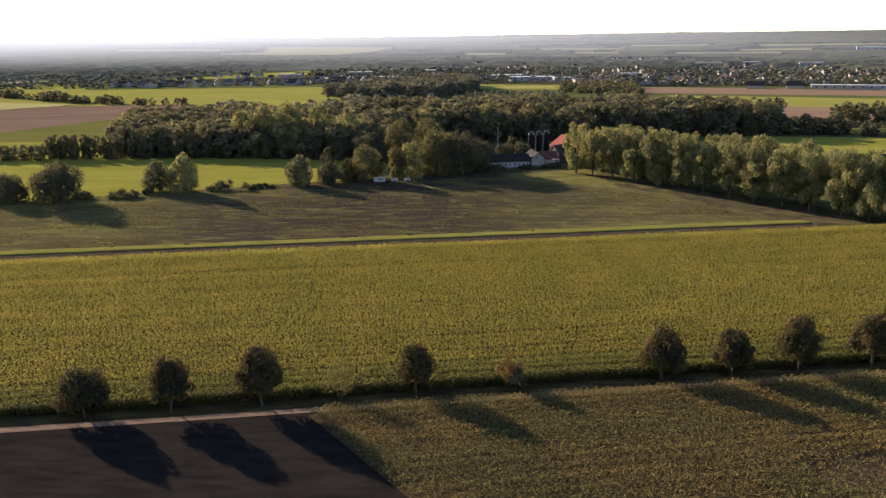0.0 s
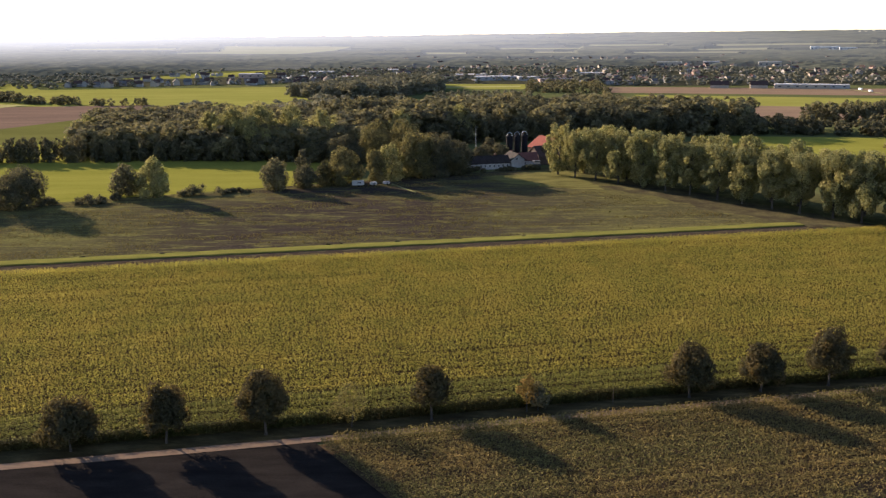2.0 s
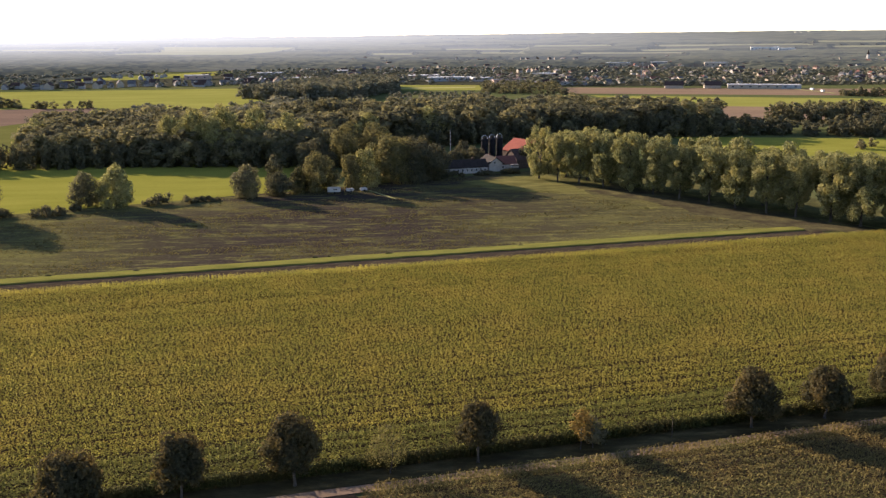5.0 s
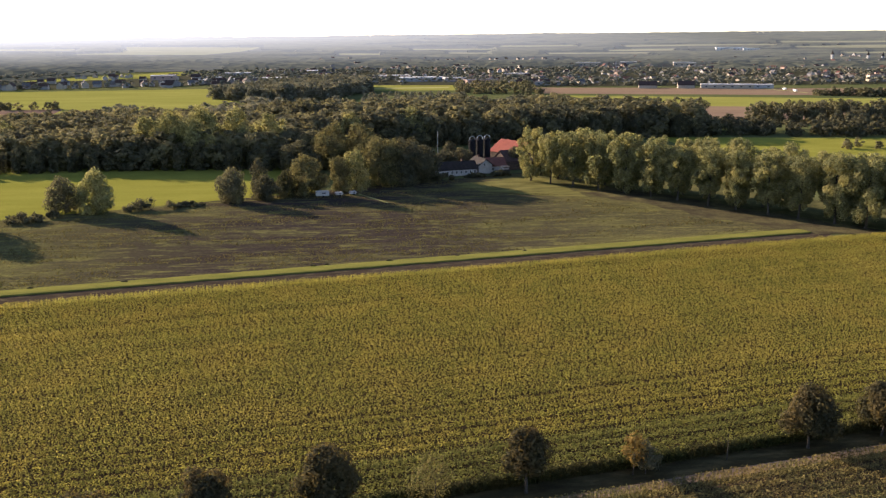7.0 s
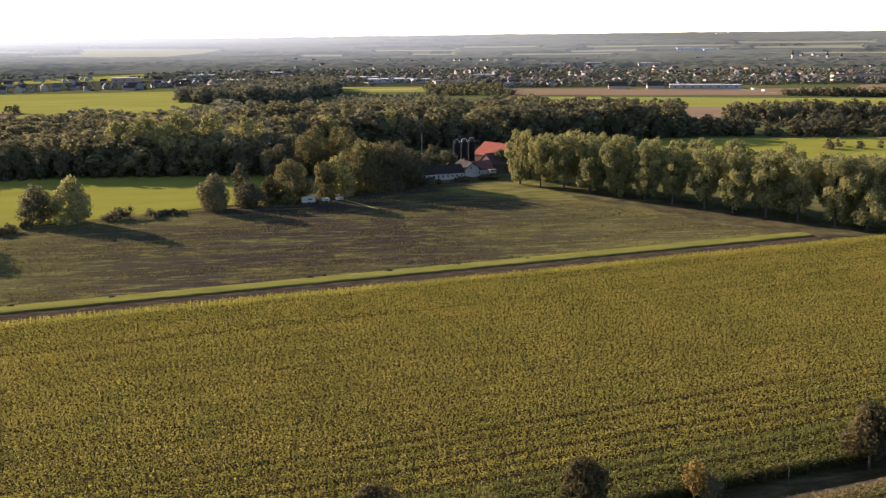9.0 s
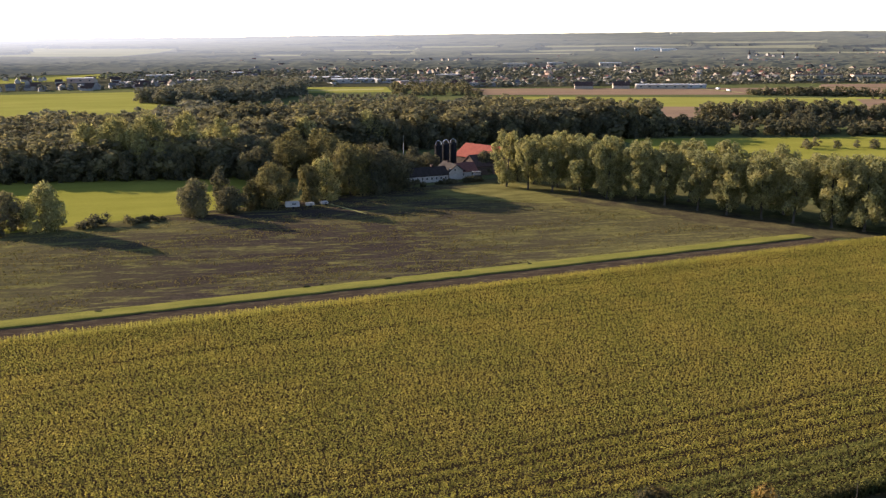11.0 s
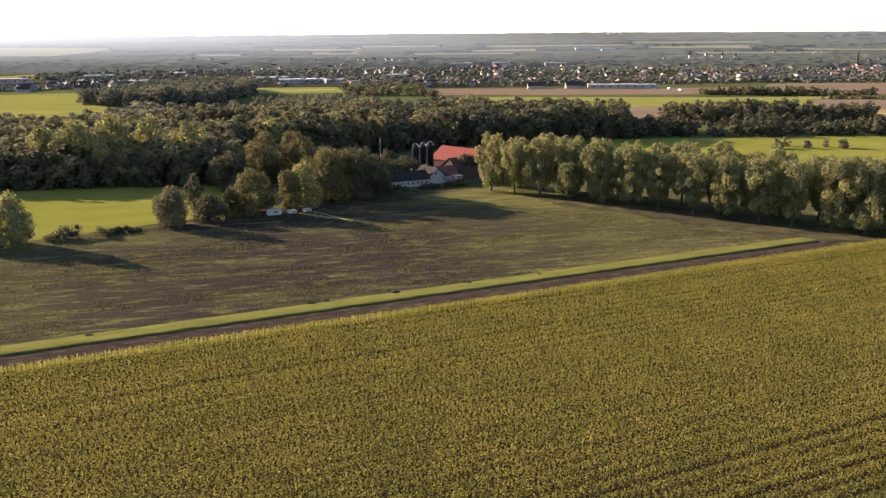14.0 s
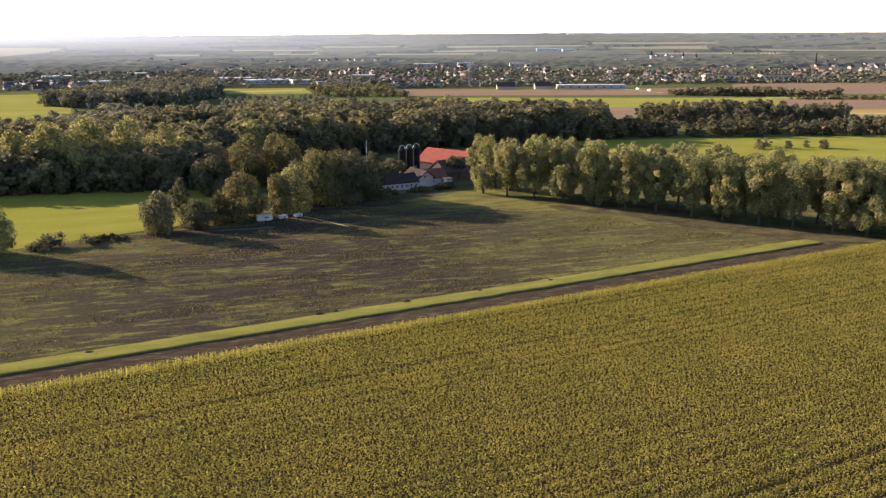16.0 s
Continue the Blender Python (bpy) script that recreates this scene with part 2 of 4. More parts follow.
M["pale_roof"] = plain_material("pale_roof", (0.42, 0.41, 0.4), 0.6, 0, 0.4, 0.12)
M["dark_timber"] = plain_material("dark_timber", (0.07, 0.05, 0.04), 0.85, 0, 1.5, 0.4)
M["silo_metal"] = plain_material("silo_metal", (0.014, 0.014, 0.016), 0.92, 0.0, 1.0, 0.3)
M["white_metal"] = plain_material("white_metal", (0.5, 0.5, 0.5), 0.45, 0.0, 2.0, 0.1)
M["glass"] = plain_material("glass", (0.03, 0.033, 0.038), 0.35, 0.0, 0.5, 0.2)
M["tyre"] = plain_material("tyre", (0.02, 0.02, 0.02), 0.9)


# ---- mesh helpers ----
rng = np.random.default_rng(5)


def quads_mesh(name, v):
    """A mesh of loose four-cornered leaves from an (n, 4, 3) array."""
    n = len(v)
    me = bpy.data.meshes.new(name)
    me.vertices.add(4 * n)
    me.vertices.foreach_set("co", np.ascontiguousarray(v, dtype=np.float32).ravel())
    me.loops.add(4 * n)
    me.loops.foreach_set("vertex_index", np.arange(4 * n, dtype=np.int32))
    me.polygons.add(n)
    me.polygons.foreach_set("loop_start", np.arange(0, 4 * n, 4, dtype=np.int32))
    me.update(calc_edges=True)
    return me


def thing_mesh(name, me, material, parent=None, label=""):
    if material and not me.materials:
        me.materials.append(material)
    ob = new(name, me)
    if parent:
        ob.parent = parent
    return tagged(ob, label)


def part(name, bm, material, parent, label=""):
    me = bpy.data.meshes.new(name)
    bm.normal_update()
    bm.to_mesh(me)
    bm.free()
    return thing_mesh(name, me, material, parent, label)


def empty(name, m, label, category, group="", kind=""):
    ob = new(name)
    ob.matrix_world = m
    return tagged(ob, label, category, group, kind)


def add_box(bm, x0, y0, z0, x1, y1, z1):
    c = [bm.verts.new(p) for p in ((x0, y0, z0), (x1, y0, z0), (x1, y1, z0), (x0, y1, z0), (x0, y0, z1), (x1, y0, z1), (x1, y1, z1), (x0, y1, z1))]
    for f in ((0, 3, 2, 1), (4, 5, 6, 7), (0, 1, 5, 4), (1, 2, 6, 5), (2, 3, 7, 6), (3, 0, 4, 7)):
        bm.faces.new([c[i] for i in f])
    return bm


def box(*a):
    return add_box(bmesh.new(), *a)


def add_tube(bm, a, b, ra, rb, sides=8, cap=True):
    a, b = Vector(a), Vector(b)
    d = (b - a).normalized()
    s = d.orthogonal().normalized()
    t = d.cross(s)
    rings = []
    for p, r in ((a, ra), (b, rb)):
        rings.append([bm.verts.new(p + (s * math.cos(k) + t * math.sin(k)) * r) for k in [2 * math.pi * i / sides for i in range(sides)]])
    for i in range(sides):
        j = (i + 1) % sides
        bm.faces.new((rings[0][i], rings[0][j], rings[1][j], rings[1][i]))
    if cap:
        bm.faces.new(rings[1])
        bm.faces.new(rings[0][::-1])
    return bm


def tube(a, b, ra, rb, sides=8):
    return add_tube(bmesh.new(), a, b, ra, rb, sides)


def ball_quads(n=2):
    """A unit ball of 6 * n * n four-sided faces."""
    out = []
    for ax in range(3):
        for s in (-1, 1):
            for i in range(n):
                for j in range(n):
                    f = []
                    for di, dj in ((0, 0), (1, 0), (1, 1), (0, 1)):
                        p = [0.0, 0.0, 0.0]
                        p[ax], p[(ax + 1) % 3], p[(ax + 2) % 3] = s, s * (2 * (i + di) / n - 1), 2 * (j + dj) / n - 1
                        f.append(Vector(p).normalized()[:])
                    out.append(f)
    return np.array(out)


CLUMP, LUMP = ball_quads(1), ball_quads(2)


def leaf_cloud(r, centres, radii, per, size, spread=0.8, core=0.72):
    """Diamond leaves round the surfaces of many lobes: an (n, 4, 3) array."""
    c = np.repeat(np.asarray(centres, float), per, axis=0)
    q = np.repeat(np.asarray(radii, float), per, axis=0)
    n = len(c)
    d = r.normal(size=(n, 3))
    d /= np.linalg.norm(d, axis=1, keepdims=True)
    p = c + d * q * r.uniform(0.5, 1.12, (n, 1))
    nrm = d + r.normal(size=(n, 3)) * spread
    nrm /= np.linalg.norm(nrm, axis=1, keepdims=True)
    a = np.cross(nrm, r.normal(size=(n, 3)))
    a /= np.linalg.norm(a, axis=1, keepdims=True)
    b = np.cross(nrm, a)
    s = size * r.uniform(0.6, 1.3, (n, 1))
    leaves = np.stack([p + a * s * 0.6, p + b * s * 0.45, p - a * s * 0.6, p - b * s * 0.45], axis=1)
    if not core:
        return leaves
    out = [leaves]
    for ce, q in zip(centres, radii):
        w = r.uniform(0, 6.28)
        turn = np.array([[math.cos(w), -math.sin(w), 0], [math.sin(w), math.cos(w), 0], [0, 0, 1]])
        out.append(CLUMP @ turn.T * np.asarray(q) * core + np.asarray(ce))
    return np.concatenate(out)


def crown(r, h, rad, low, boughs, cover, size, shape=2.6, lobe=0.42, spread=0.4, core=0.62, fuzz=0.2, reach=(0.3, 0.85), rise=1.0, lobes=None):
    """A crown of uneven rounded boughs, leaves lying over their outsides like shingles, with loose sprays."""
    cs, rs = lobes or crown_lobes(r, h, rad, low, boughs, 1.0, shape, lobe, reach, rise)
    cs, rs = np.array(cs), np.array(rs)
    num = np.maximum(4, (cover * 4 * math.pi * rs.mean(axis=1) ** 2 / (0.54 * size * size)).astype(int))
    k = np.repeat(np.arange(len(cs)), num)
    n = len(k)
    d = r.normal(size=(n, 3))
    d /= np.linalg.norm(d, axis=1, keepdims=True)
    out_r = r.uniform(0.86, 1.08, (n, 1)) + (r.uniform(0, 1, (n, 1)) < fuzz) * r.uniform(0.04, 0.34, (n, 1))
    p = cs[k] + d * rs[k] * out_r
    gap = np.linalg.norm((p[:, None, :] - cs[None]) / rs[None], axis=2)
    gap[np.arange(n), k] = 9
    keep = gap.min(axis=1) > 0.86
    p, d = p[keep], d[keep]
    n = len(p)
    mid = np.array((0, 0, h * (low + 0.4 * (1 - low))))
    away = (p - mid) / np.array((rad, rad, h * 0.5))
    nrm = d + 0.45 * away + r.normal(size=(n, 3)) * spread
    nrm /= np.linalg.norm(nrm, axis=1, keepdims=True)
    a = np.cross(nrm, r.normal(size=(n, 3)))
    a /= np.linalg.norm(a, axis=1, keepdims=True)
    s = size * r.uniform(0.6, 1.35, (n, 1))
    q = np.cross(nrm, a) * s * 0.45
    a = a * s * 0.6
    out = [np.stack([p + a, p + q, p - a, p - q], axis=1)]
    if core:
        for ce, q in zip(cs, rs):
            w = r.uniform(0, 6.28)
            turn = np.array([[math.cos(w), -math.sin(w), 0], [math.sin(w), math.cos(w), 0], [0, 0, 1]])
            out.append(CLUMP @ turn.T * q * core + ce)
    return np.concatenate(out)


def crown_lobes(r, h, rad, low, count, top=1.0, shape=2.0, lobe=0.3, reach=(0.3, 0.85), rise=1.0):
    """Lobes filling an egg-shaped crown of height h and radius rad that starts at low * h."""
    cs, rs = [], []
    for i in range(count):
        f = (i + 0.5) / count
        z = low + (1 - low) * f
        w = (1 - abs(2 * (0.12 + 0.88 * f) - 1) ** shape) ** 0.5
        a = i * 2.4 + r.uniform(-0.5, 0.5)
        k = rad * w * r.uniform(*reach)
        lr = rad * lobe * r.uniform(0.55, 1.35) * (0.6 + 0.4 * w)
        cs.append((math.cos(a) * k, math.sin(a) * k, h * z * top - lr * f * 0.8))
        rs.append((lr, lr, lr * rise * r.uniform(0.8, 1.15)))
    return cs, rs


def add_trunk(ob, r, h, rad, reach, limbs=5, sides=8):
    """A tapered, slightly bent trunk with its limbs under ob."""
    bx, by = r.uniform(-0.04, 0.04) * h, r.uniform(-0.04, 0.04) * h
    bm = bmesh.new()
    rings = []
    spine = [(0, -0.1, 1.6), (0.0, 0.5, 1.0), (0.5, h * 0.15, 0.9), (1.0, h * 0.3, 0.8), (1.3, h * 0.55, 0.5), (1.6, h * 0.8, 0.12)]
    for f, z, k in spine:
        rings.append([bm.verts.new((bx * f + math.cos(a) * rad * k, by * f + math.sin(a) * rad * k, z)) for a in [2 * math.pi * i / sides for i in range(sides)]])
    for lo, hi in zip(rings, rings[1:]):
        for i in range(sides):
            j = (i + 1) % sides
            bm.faces.new((lo[i], lo[j], hi[j], hi[i]))
    bm.faces.new(rings[-1])
    trunk = part("trunk", bm, M["bark"], ob)
    p1, p2 = Vector((bx, by, h * 0.3)), Vector((bx * 1.6, by * 1.6, h * 0.8))
    for i in range(limbs):
        f = 0.15 + 0.7 * i / limbs
        s = p1.lerp(p2, f)
        a = i * 2.4 + r.uniform(0, 0.8)
        e = s + Vector((math.cos(a) * reach * (1 - 0.6 * f), math.sin(a) * reach * (1 - 0.6 * f), h * 0.14))
        part("limb", tube(s, e, rad * 0.45 * (1 - f * 0.6), rad * 0.1, 5), M["bark"], trunk)
    return trunk


def tree(x, y, h, rad, label, leaf="leaf", low=0.25, lobes=16, cover=1.3, size=0.4, name="tree", seed=0, group="", shape=2.4, lobe=0.42, trunk=None, core=0.62, spread=0.4):
    r = np.random.default_rng(1000 + seed)
    ob = empty(name, pose(x, y, lift(x, y), 0, 0, r.uniform(0, 360)), label, "tree", group)
    add_trunk(ob, r, h, trunk or h * 0.022, rad * 0.7)
    thing_mesh("crown", quads_mesh("crown", crown(r, h, rad, low, lobes, cover, size, shape, lobe, spread, core, 0.5, (0.25, 1.0), 1.15)), M[leaf], ob)
    return ob


def bush(x, y, h, rad, label, leaf="leaf_dark", seed=0, per=70, size=0.45, long=1.0, name="bush", turn=0.0):
    r = np.random.default_rng(2000 + seed)
    ob = empty(name, pose(x, y, lift(x, y), 0, 0, turn), label, "bush")
    cs, rs = [], []
    for _ in range(22):
        f = r.uniform(-1, 1)
        dome = math.sqrt(1 - 0.8 * f * f)
        q = min(rad, h) * r.uniform(0.25, 0.42)
        cs.append((rad * long * 0.85 * f, rad * r.uniform(-0.55, 0.55) * dome, q * 0.6 + (h * dome - 1.5 * q) * r.uniform(0.1, 1.0)))
        rs.append((q * 1.25, q * 1.1, q))
    thing_mesh("foliage", quads_mesh("foliage", leaf_cloud(r, cs, rs, per, size, 0.6, 0.55)), M[leaf], ob)
    bm = bmesh.new()
    for i in range(6):
        add_tube(bm, (r.uniform(-0.3, 0.3), r.uniform(-0.3, 0.3), -0.05), (rad * r.uniform(-0.5, 0.5), rad * r.uniform(-0.4, 0.4), h * 0.6), 0.07, 0.02, 5)
    part("stems", bm, M["bark"], ob)
    return ob


def sheet(name, corners, material, off, label, category="field", n=1, m=1, wob=0.0):
    """A field laid over the land between four corners (x, y), in order round it."""
    a, b, c, d = [Vector(p) for p in corners]
    bm = bmesh.new()
    grid = []
    for i in range(n + 1):
        row = []
        for j in range(m + 1):
            s, t = i / n, j / m
            p = a.lerp(b, s).lerp(d.lerp(c, s), t)
            if wob and (j in (0, m) or i in (0, n)):
                p = p + Vector((noise.noise((p.x / 9, p.y / 9, 1)), noise.noise((p.x / 9, p.y / 9, 5)))) * wob
            row.append(bm.verts.new((p.x, p.y, lift(p.x, p.y) + off)))
        grid.append(row)
    for i in range(n):
        for j in range(m):
            bm.faces.new((grid[i][j], grid[i + 1][j], grid[i + 1][j + 1], grid[i][j + 1]))
    bmesh.ops.recalc_face_normals(bm, faces=bm.faces)
    ob = part(name, bm, material, None)
    if ob.data.polygons[0].normal.z < 0:
        ob.data.flip_normals()
    return tagged(ob, label, category, "", "structure")


def uv_sheet(name, u0, u1, v0, v1, material, off, label, category="field", wob=0.0):
    return sheet(name, [xy(u0, v0), xy(u1, v0), xy(u1, v1), xy(u0, v1)], material, off, label, category, max(1, int((u1 - u0) / (3 if wob else 12))), 4 if wob else max(1, int((v1 - v0) / 6)), wob)


# ---- the land ----
bm = bmesh.new()
rad_steps = [0, 60, 120] + [135 + 15 * i for i in range(20)] + [440, 560, 700, 850, 1000, 1150, 1300] + [1300 + 60 * i for i in range(1, 59)]
rings = []
for d in rad_steps:
    if d == 0:
        rings.append([bm.verts.new((0, 0, 0))])
    else:
        rings.append([bm.verts.new((d * math.sin(2 * math.pi * i / 144), d * math.cos(2 * math.pi * i / 144), lift(d * math.sin(2 * math.pi * i / 144), d * math.cos(2 * math.pi * i / 144)) - (0.12 if 110 < d < 410 else 0))) for i in range(144)])
for k in range(1, len(rings)):
    for i in range(144):
        j = (i + 1) % 144
        if k == 1:
            bm.faces.new((rings[0][0], rings[1][j], rings[1][i]))
        else:
            bm.faces.new((rings[k - 1][i], rings[k - 1][j], rings[k][j], rings[k][i]))
tagged(part("ground", bm, M["land"], None), "dull green farmland sheet reaching the low hills", "ground", "", "structure")

sheet("soil_field", [xy(-220, -230), xy(166, -230), xy(5.0, 128.1), xy(-220, 128.1)], M["soil"], 0.03, "dark ploughed soil field beside the lane")
sheet("crop_soil", [xy(166, -230), xy(360, -230), xy(360, 127), xy(5.0, 127)], M["track"], 0.02, "brown soil under the drying crop")
uv_sheet("maize_soil", -140, 260, 133.2, 251.6, M["maize_soil"], 0.02, "brown soil under the maize")
uv_sheet("verge", -160, 260, 129.7, 134.4, M["dry_verge"], 0.04, "dry brown grass verge between lane and maize, darkened for shade", "verge", 0.4)
uv_sheet("verge", 7, 260, 126.4, 128.3, M["dry_verge"], 0.05, "yellowing grass verge beside the lane", "verge", 0.4)
uv_sheet("lane", -160, 260, 127.9, 129.9, M["lane"], 0.08, "narrow pale gravel farm lane", "road", 0.15)
uv_sheet("dirt_track", -155, 176, 251.4, 261.4, M["ruts"], 0.03, "bare brown dirt track along the maize", "track", 0.5)
uv_sheet("grass_fringe", -150, 176, 251.1, 252.3, M["strip"], 0.1, "pale dry grass fringe along the maize", "verge", 0.5)
bm = bmesh.new()
prof = [(260.9, -0.02), (261.0, 0.34), (262.0, 0.4), (264.4, 0.3), (266.6, 0.1), (267.8, -0.02)]
prev = None
for k in range(109):
    u = -155 + 327 * k / 108
    row = []
    for v, z in prof:
        p = xy(u, v + 0.5 * noise.noise((u / 5, v, 2)))
        row.append(bm.verts.new((*p, z + 0.03 + lift(*p))))
    if prev:
        for i in range(len(prof) - 1):
            bm.faces.new((prev[i], row[i], row[i + 1], prev[i + 1]))
    prev = row
bmesh.ops.recalc_face_normals(bm, faces=bm.faces)
tagged(part("grass_strip", bm, M["strip"], None), "low bank of mown green grass beside the dirt track", "verge", "", "structure")
sheet("weed_field", [xy(-190, 266.6), xy(190, 266.6), (64, 425), (-220, 300)], M["weeds"], 0.03, "brown fallow field with streaks of green weeds", "field", 40, 30)
# dark sheet standing in for the shade band before the poplar row
sheet("shade_headland", [(60, 360), (116, 289), (147, 283), (74, 377)], M["shade_ground"], 0.07, "brown earth along the poplars, shade put into its colour", "field", 30, 6, 5.0)
sheet("meadow", [(-270, 270), (-40, 378), (-60, 480), (-300, 470)], M["meadow"], 0.02, "bright sunlit yellow-green meadow", "meadow", 20, 12)
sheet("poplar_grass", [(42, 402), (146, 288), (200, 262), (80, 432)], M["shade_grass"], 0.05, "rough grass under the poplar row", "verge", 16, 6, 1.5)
sheet("rough_grass", [(12, 388), (30, 364), (61, 351), (50, 403)], M["rough_grass"], 0.11, "rough sunlit grass before the farm", "field", 16, 12, 4.0)
# fields farther off
def field(name, corners, mat, label, off=0.1, n=6, m=4):
    return sheet(name, corners, M[mat], off, label, "field", n, m)


M["crop_dull"] = ground_material("crop_dull", [(0.3, (0.095, 0.1, 0.03)), (0.7, (0.13, 0.13, 0.04))], 0.012, 0.3, 0.3, (1, 3, 1))
field("green_field", [(-340, 440), (-215, 470), (-225, 519), (-350, 512)], "meadow", "sunlit yellow-green field strip beside the wood", 0.12)
field("green_field", [(-352, 490), (-225, 517), (-225, 720), (-264, 728)], "crop_dull", "dull green field sloping beside brown soil")
field("brown_field", [(-352, 488), (-262, 735), (-275, 820), (-400, 802)], "brown_field", "bare brown field", 0.08)
field("brown_field", [(-352, 488), (-400, 802), (-424, 758), (-520, 610)], "brown_field", "bare brown field beside a pale track", 0.06)
field("pale_field", [(-520, 612), (-403, 796), (-389, 826), (-620, 890)], "pale_field", "narrow pale green field strip", 0.12)
field("green_field", [(-640, 905), (-130, 720), (-160, 1105), (-760, 1035)], "crop_green", "wide bright green field before the village", 0.05)
field("green_field", [(-900, 1060), (-480, 1050), (-560, 1200), (-1000, 1200)], "crop_green", "bright green field")
field("green_field", [(-475, 1285), (-296, 1412), (-320, 1640), (-505, 1310)], "crop_green", "bright green field behind the village", 0.3)
field("green_field", [(-40, 1040), (80, 1025), (88, 1150), (-40, 1145)], "crop_green", "sunlit yellow-green field between woods", 0.05)
field("pale_field", [(-30, 1060), (76, 1072), (80, 1094), (-30, 1085)], "pale_field", "pale yellow field strip", 0.12)
field("stubble_field", [(160, 955), (900, 760), (950, 880), (170, 1065)], "stubble", "long brown harvested field before the town", 0.06)
field("green_field", [(190, 790), (520, 690), (560, 795), (180, 920)], "crop_green", "vivid green field strip", 0.1)
field("stubble_field", [(200, 660), (420, 610), (440, 715), (200, 792)], "stubble", "brown harvested field behind the trees", 0.08)
field("ochre_field", [(330, 560), (640, 480), (760, 690), (420, 720)], "ochre_field", "ochre stubble field", 0.07)
field("stubble_field", [(420, 690), (760, 600), (900, 720), (480, 800)], "stubble", "brown stubble field", 0.12)
field("pale_field", [(425, 640), (760, 520), (770, 545), (425, 655)], "pale_field", "pale field strip", 0.15)
field("green_field", [(480, 800), (980, 640), (1000, 680), (490, 830)], "crop_green", "narrow green field by a hedge", 0.15)
field("stubble_field", [(560, 985), (1100, 800), (1200, 960), (600, 1040)], "stubble", "brown field beside the town", 0.08)
field("meadow", [(150, 420), (420, 330), (480, 495), (150, 545)], "meadow", "sunlit meadow behind the poplars", 0.05)
M["gardens"] = ground_material("gardens", [(0.35, (0.04, 0.042, 0.028)), (0.6, (0.065, 0.064, 0.04)), (0.72, (0.13, 0.12, 0.09))], 0.03, 0.3, 0.5)
field("town_ground", [(-480, 1115), (-140, 1195), (-140, 1500), (-560, 1400)], "gardens", "dull green gardens of the village", 0.14, 8, 8)
field("town_ground", [(-140, 1160), (150, 1120), (150, 1750), (-140, 1750)], "gardens", "dull green gardens of the town", 0.18, 8, 16)
field("town_ground", [(150, 1075), (660, 1060), (900, 1600), (150, 1750)], "gardens", "dull green gardens of the town", 0.2, 12, 16)
field("town_ground", [(660, 1062), (1200, 980), (1400, 1400), (900, 1600)], "gardens", "dull green gardens of the town", 0.22, 12, 16)
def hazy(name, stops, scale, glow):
    """Distant country: haze put in as emission, a faint glow of the lit air before it, stronger farther off and towards
    the sun's side.
    """
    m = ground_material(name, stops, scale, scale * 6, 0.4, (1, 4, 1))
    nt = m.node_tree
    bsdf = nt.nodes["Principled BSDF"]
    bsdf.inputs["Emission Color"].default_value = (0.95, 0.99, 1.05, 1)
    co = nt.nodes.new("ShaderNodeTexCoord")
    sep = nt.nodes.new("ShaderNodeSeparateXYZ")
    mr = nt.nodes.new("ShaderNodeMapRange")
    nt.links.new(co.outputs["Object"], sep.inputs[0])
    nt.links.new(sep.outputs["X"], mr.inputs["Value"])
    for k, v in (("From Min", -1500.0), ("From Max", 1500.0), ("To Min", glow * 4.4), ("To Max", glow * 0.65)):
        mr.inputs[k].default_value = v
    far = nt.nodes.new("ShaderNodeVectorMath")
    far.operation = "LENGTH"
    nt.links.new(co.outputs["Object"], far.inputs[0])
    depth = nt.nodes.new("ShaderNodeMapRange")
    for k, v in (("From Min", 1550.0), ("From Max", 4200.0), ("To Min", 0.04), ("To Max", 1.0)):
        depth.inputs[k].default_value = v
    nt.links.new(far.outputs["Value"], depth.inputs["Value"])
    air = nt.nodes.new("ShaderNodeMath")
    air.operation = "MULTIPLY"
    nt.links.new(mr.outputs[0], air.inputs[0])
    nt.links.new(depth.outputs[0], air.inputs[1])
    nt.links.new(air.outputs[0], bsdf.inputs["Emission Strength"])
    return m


# pale field colour plus the emitted haze; the fields are no light source
M["hazy_pale"] = hazy("hazy_pale", [(0.3, (0.15, 0.155, 0.095)), (0.7, (0.205, 0.205, 0.125))], 0.004, 0.06)
FAR_FIELDS = (
    [(-760, 2950), (-400, 2990), (-376, 3396), (-880, 3468)], [(-907, 2760), (-466, 2690), (-400, 2985), (-720, 2985)],
    [(-99, 2779), (33, 2742), (30, 2600), (-96, 2635)], [(237, 2784), (352, 2746), (338, 2630), (228, 2665)],
    [(757, 2901), (987, 2920), (925, 2742), (721, 2772)], [(1396, 2934), (1771, 2905), (1611, 2647), (1347, 2832)],
    [(-720, 1175), (-610, 1215), (-640, 1275), (-760, 1240)],
    [(500, 2560), (800, 2520), (790, 2640), (500, 2680)], [(1250, 2350), (1600, 2220), (1640, 2340), (1290, 2470)],
    [(900, 3150), (1400, 3050), (1420, 3190), (910, 3300)], [(1500, 3250), (1900, 3050), (1950, 3170), (1540, 3380)],
    [(150, 3050), (420, 3000), (425, 3120), (150, 3170)], [(1700, 2500), (2000, 2250), (2080, 2350), (1760, 2600)],
    [(-1300, 3050), (-960, 3100), (-980, 3260), (-1340, 3200)], [(480, 3300), (760, 3260), (770, 3380), (480, 3430)],
)


def open_land(x, y):
    """Whether a place lies on or before one of the distant fields."""
    d = math.hypot(x, y)
    for q in range(0, 4):
        k = 1 + q * 80 / d
        if any(inside(p, x * k, y * k) for p in FAR_FIELDS):
            return True
    return False


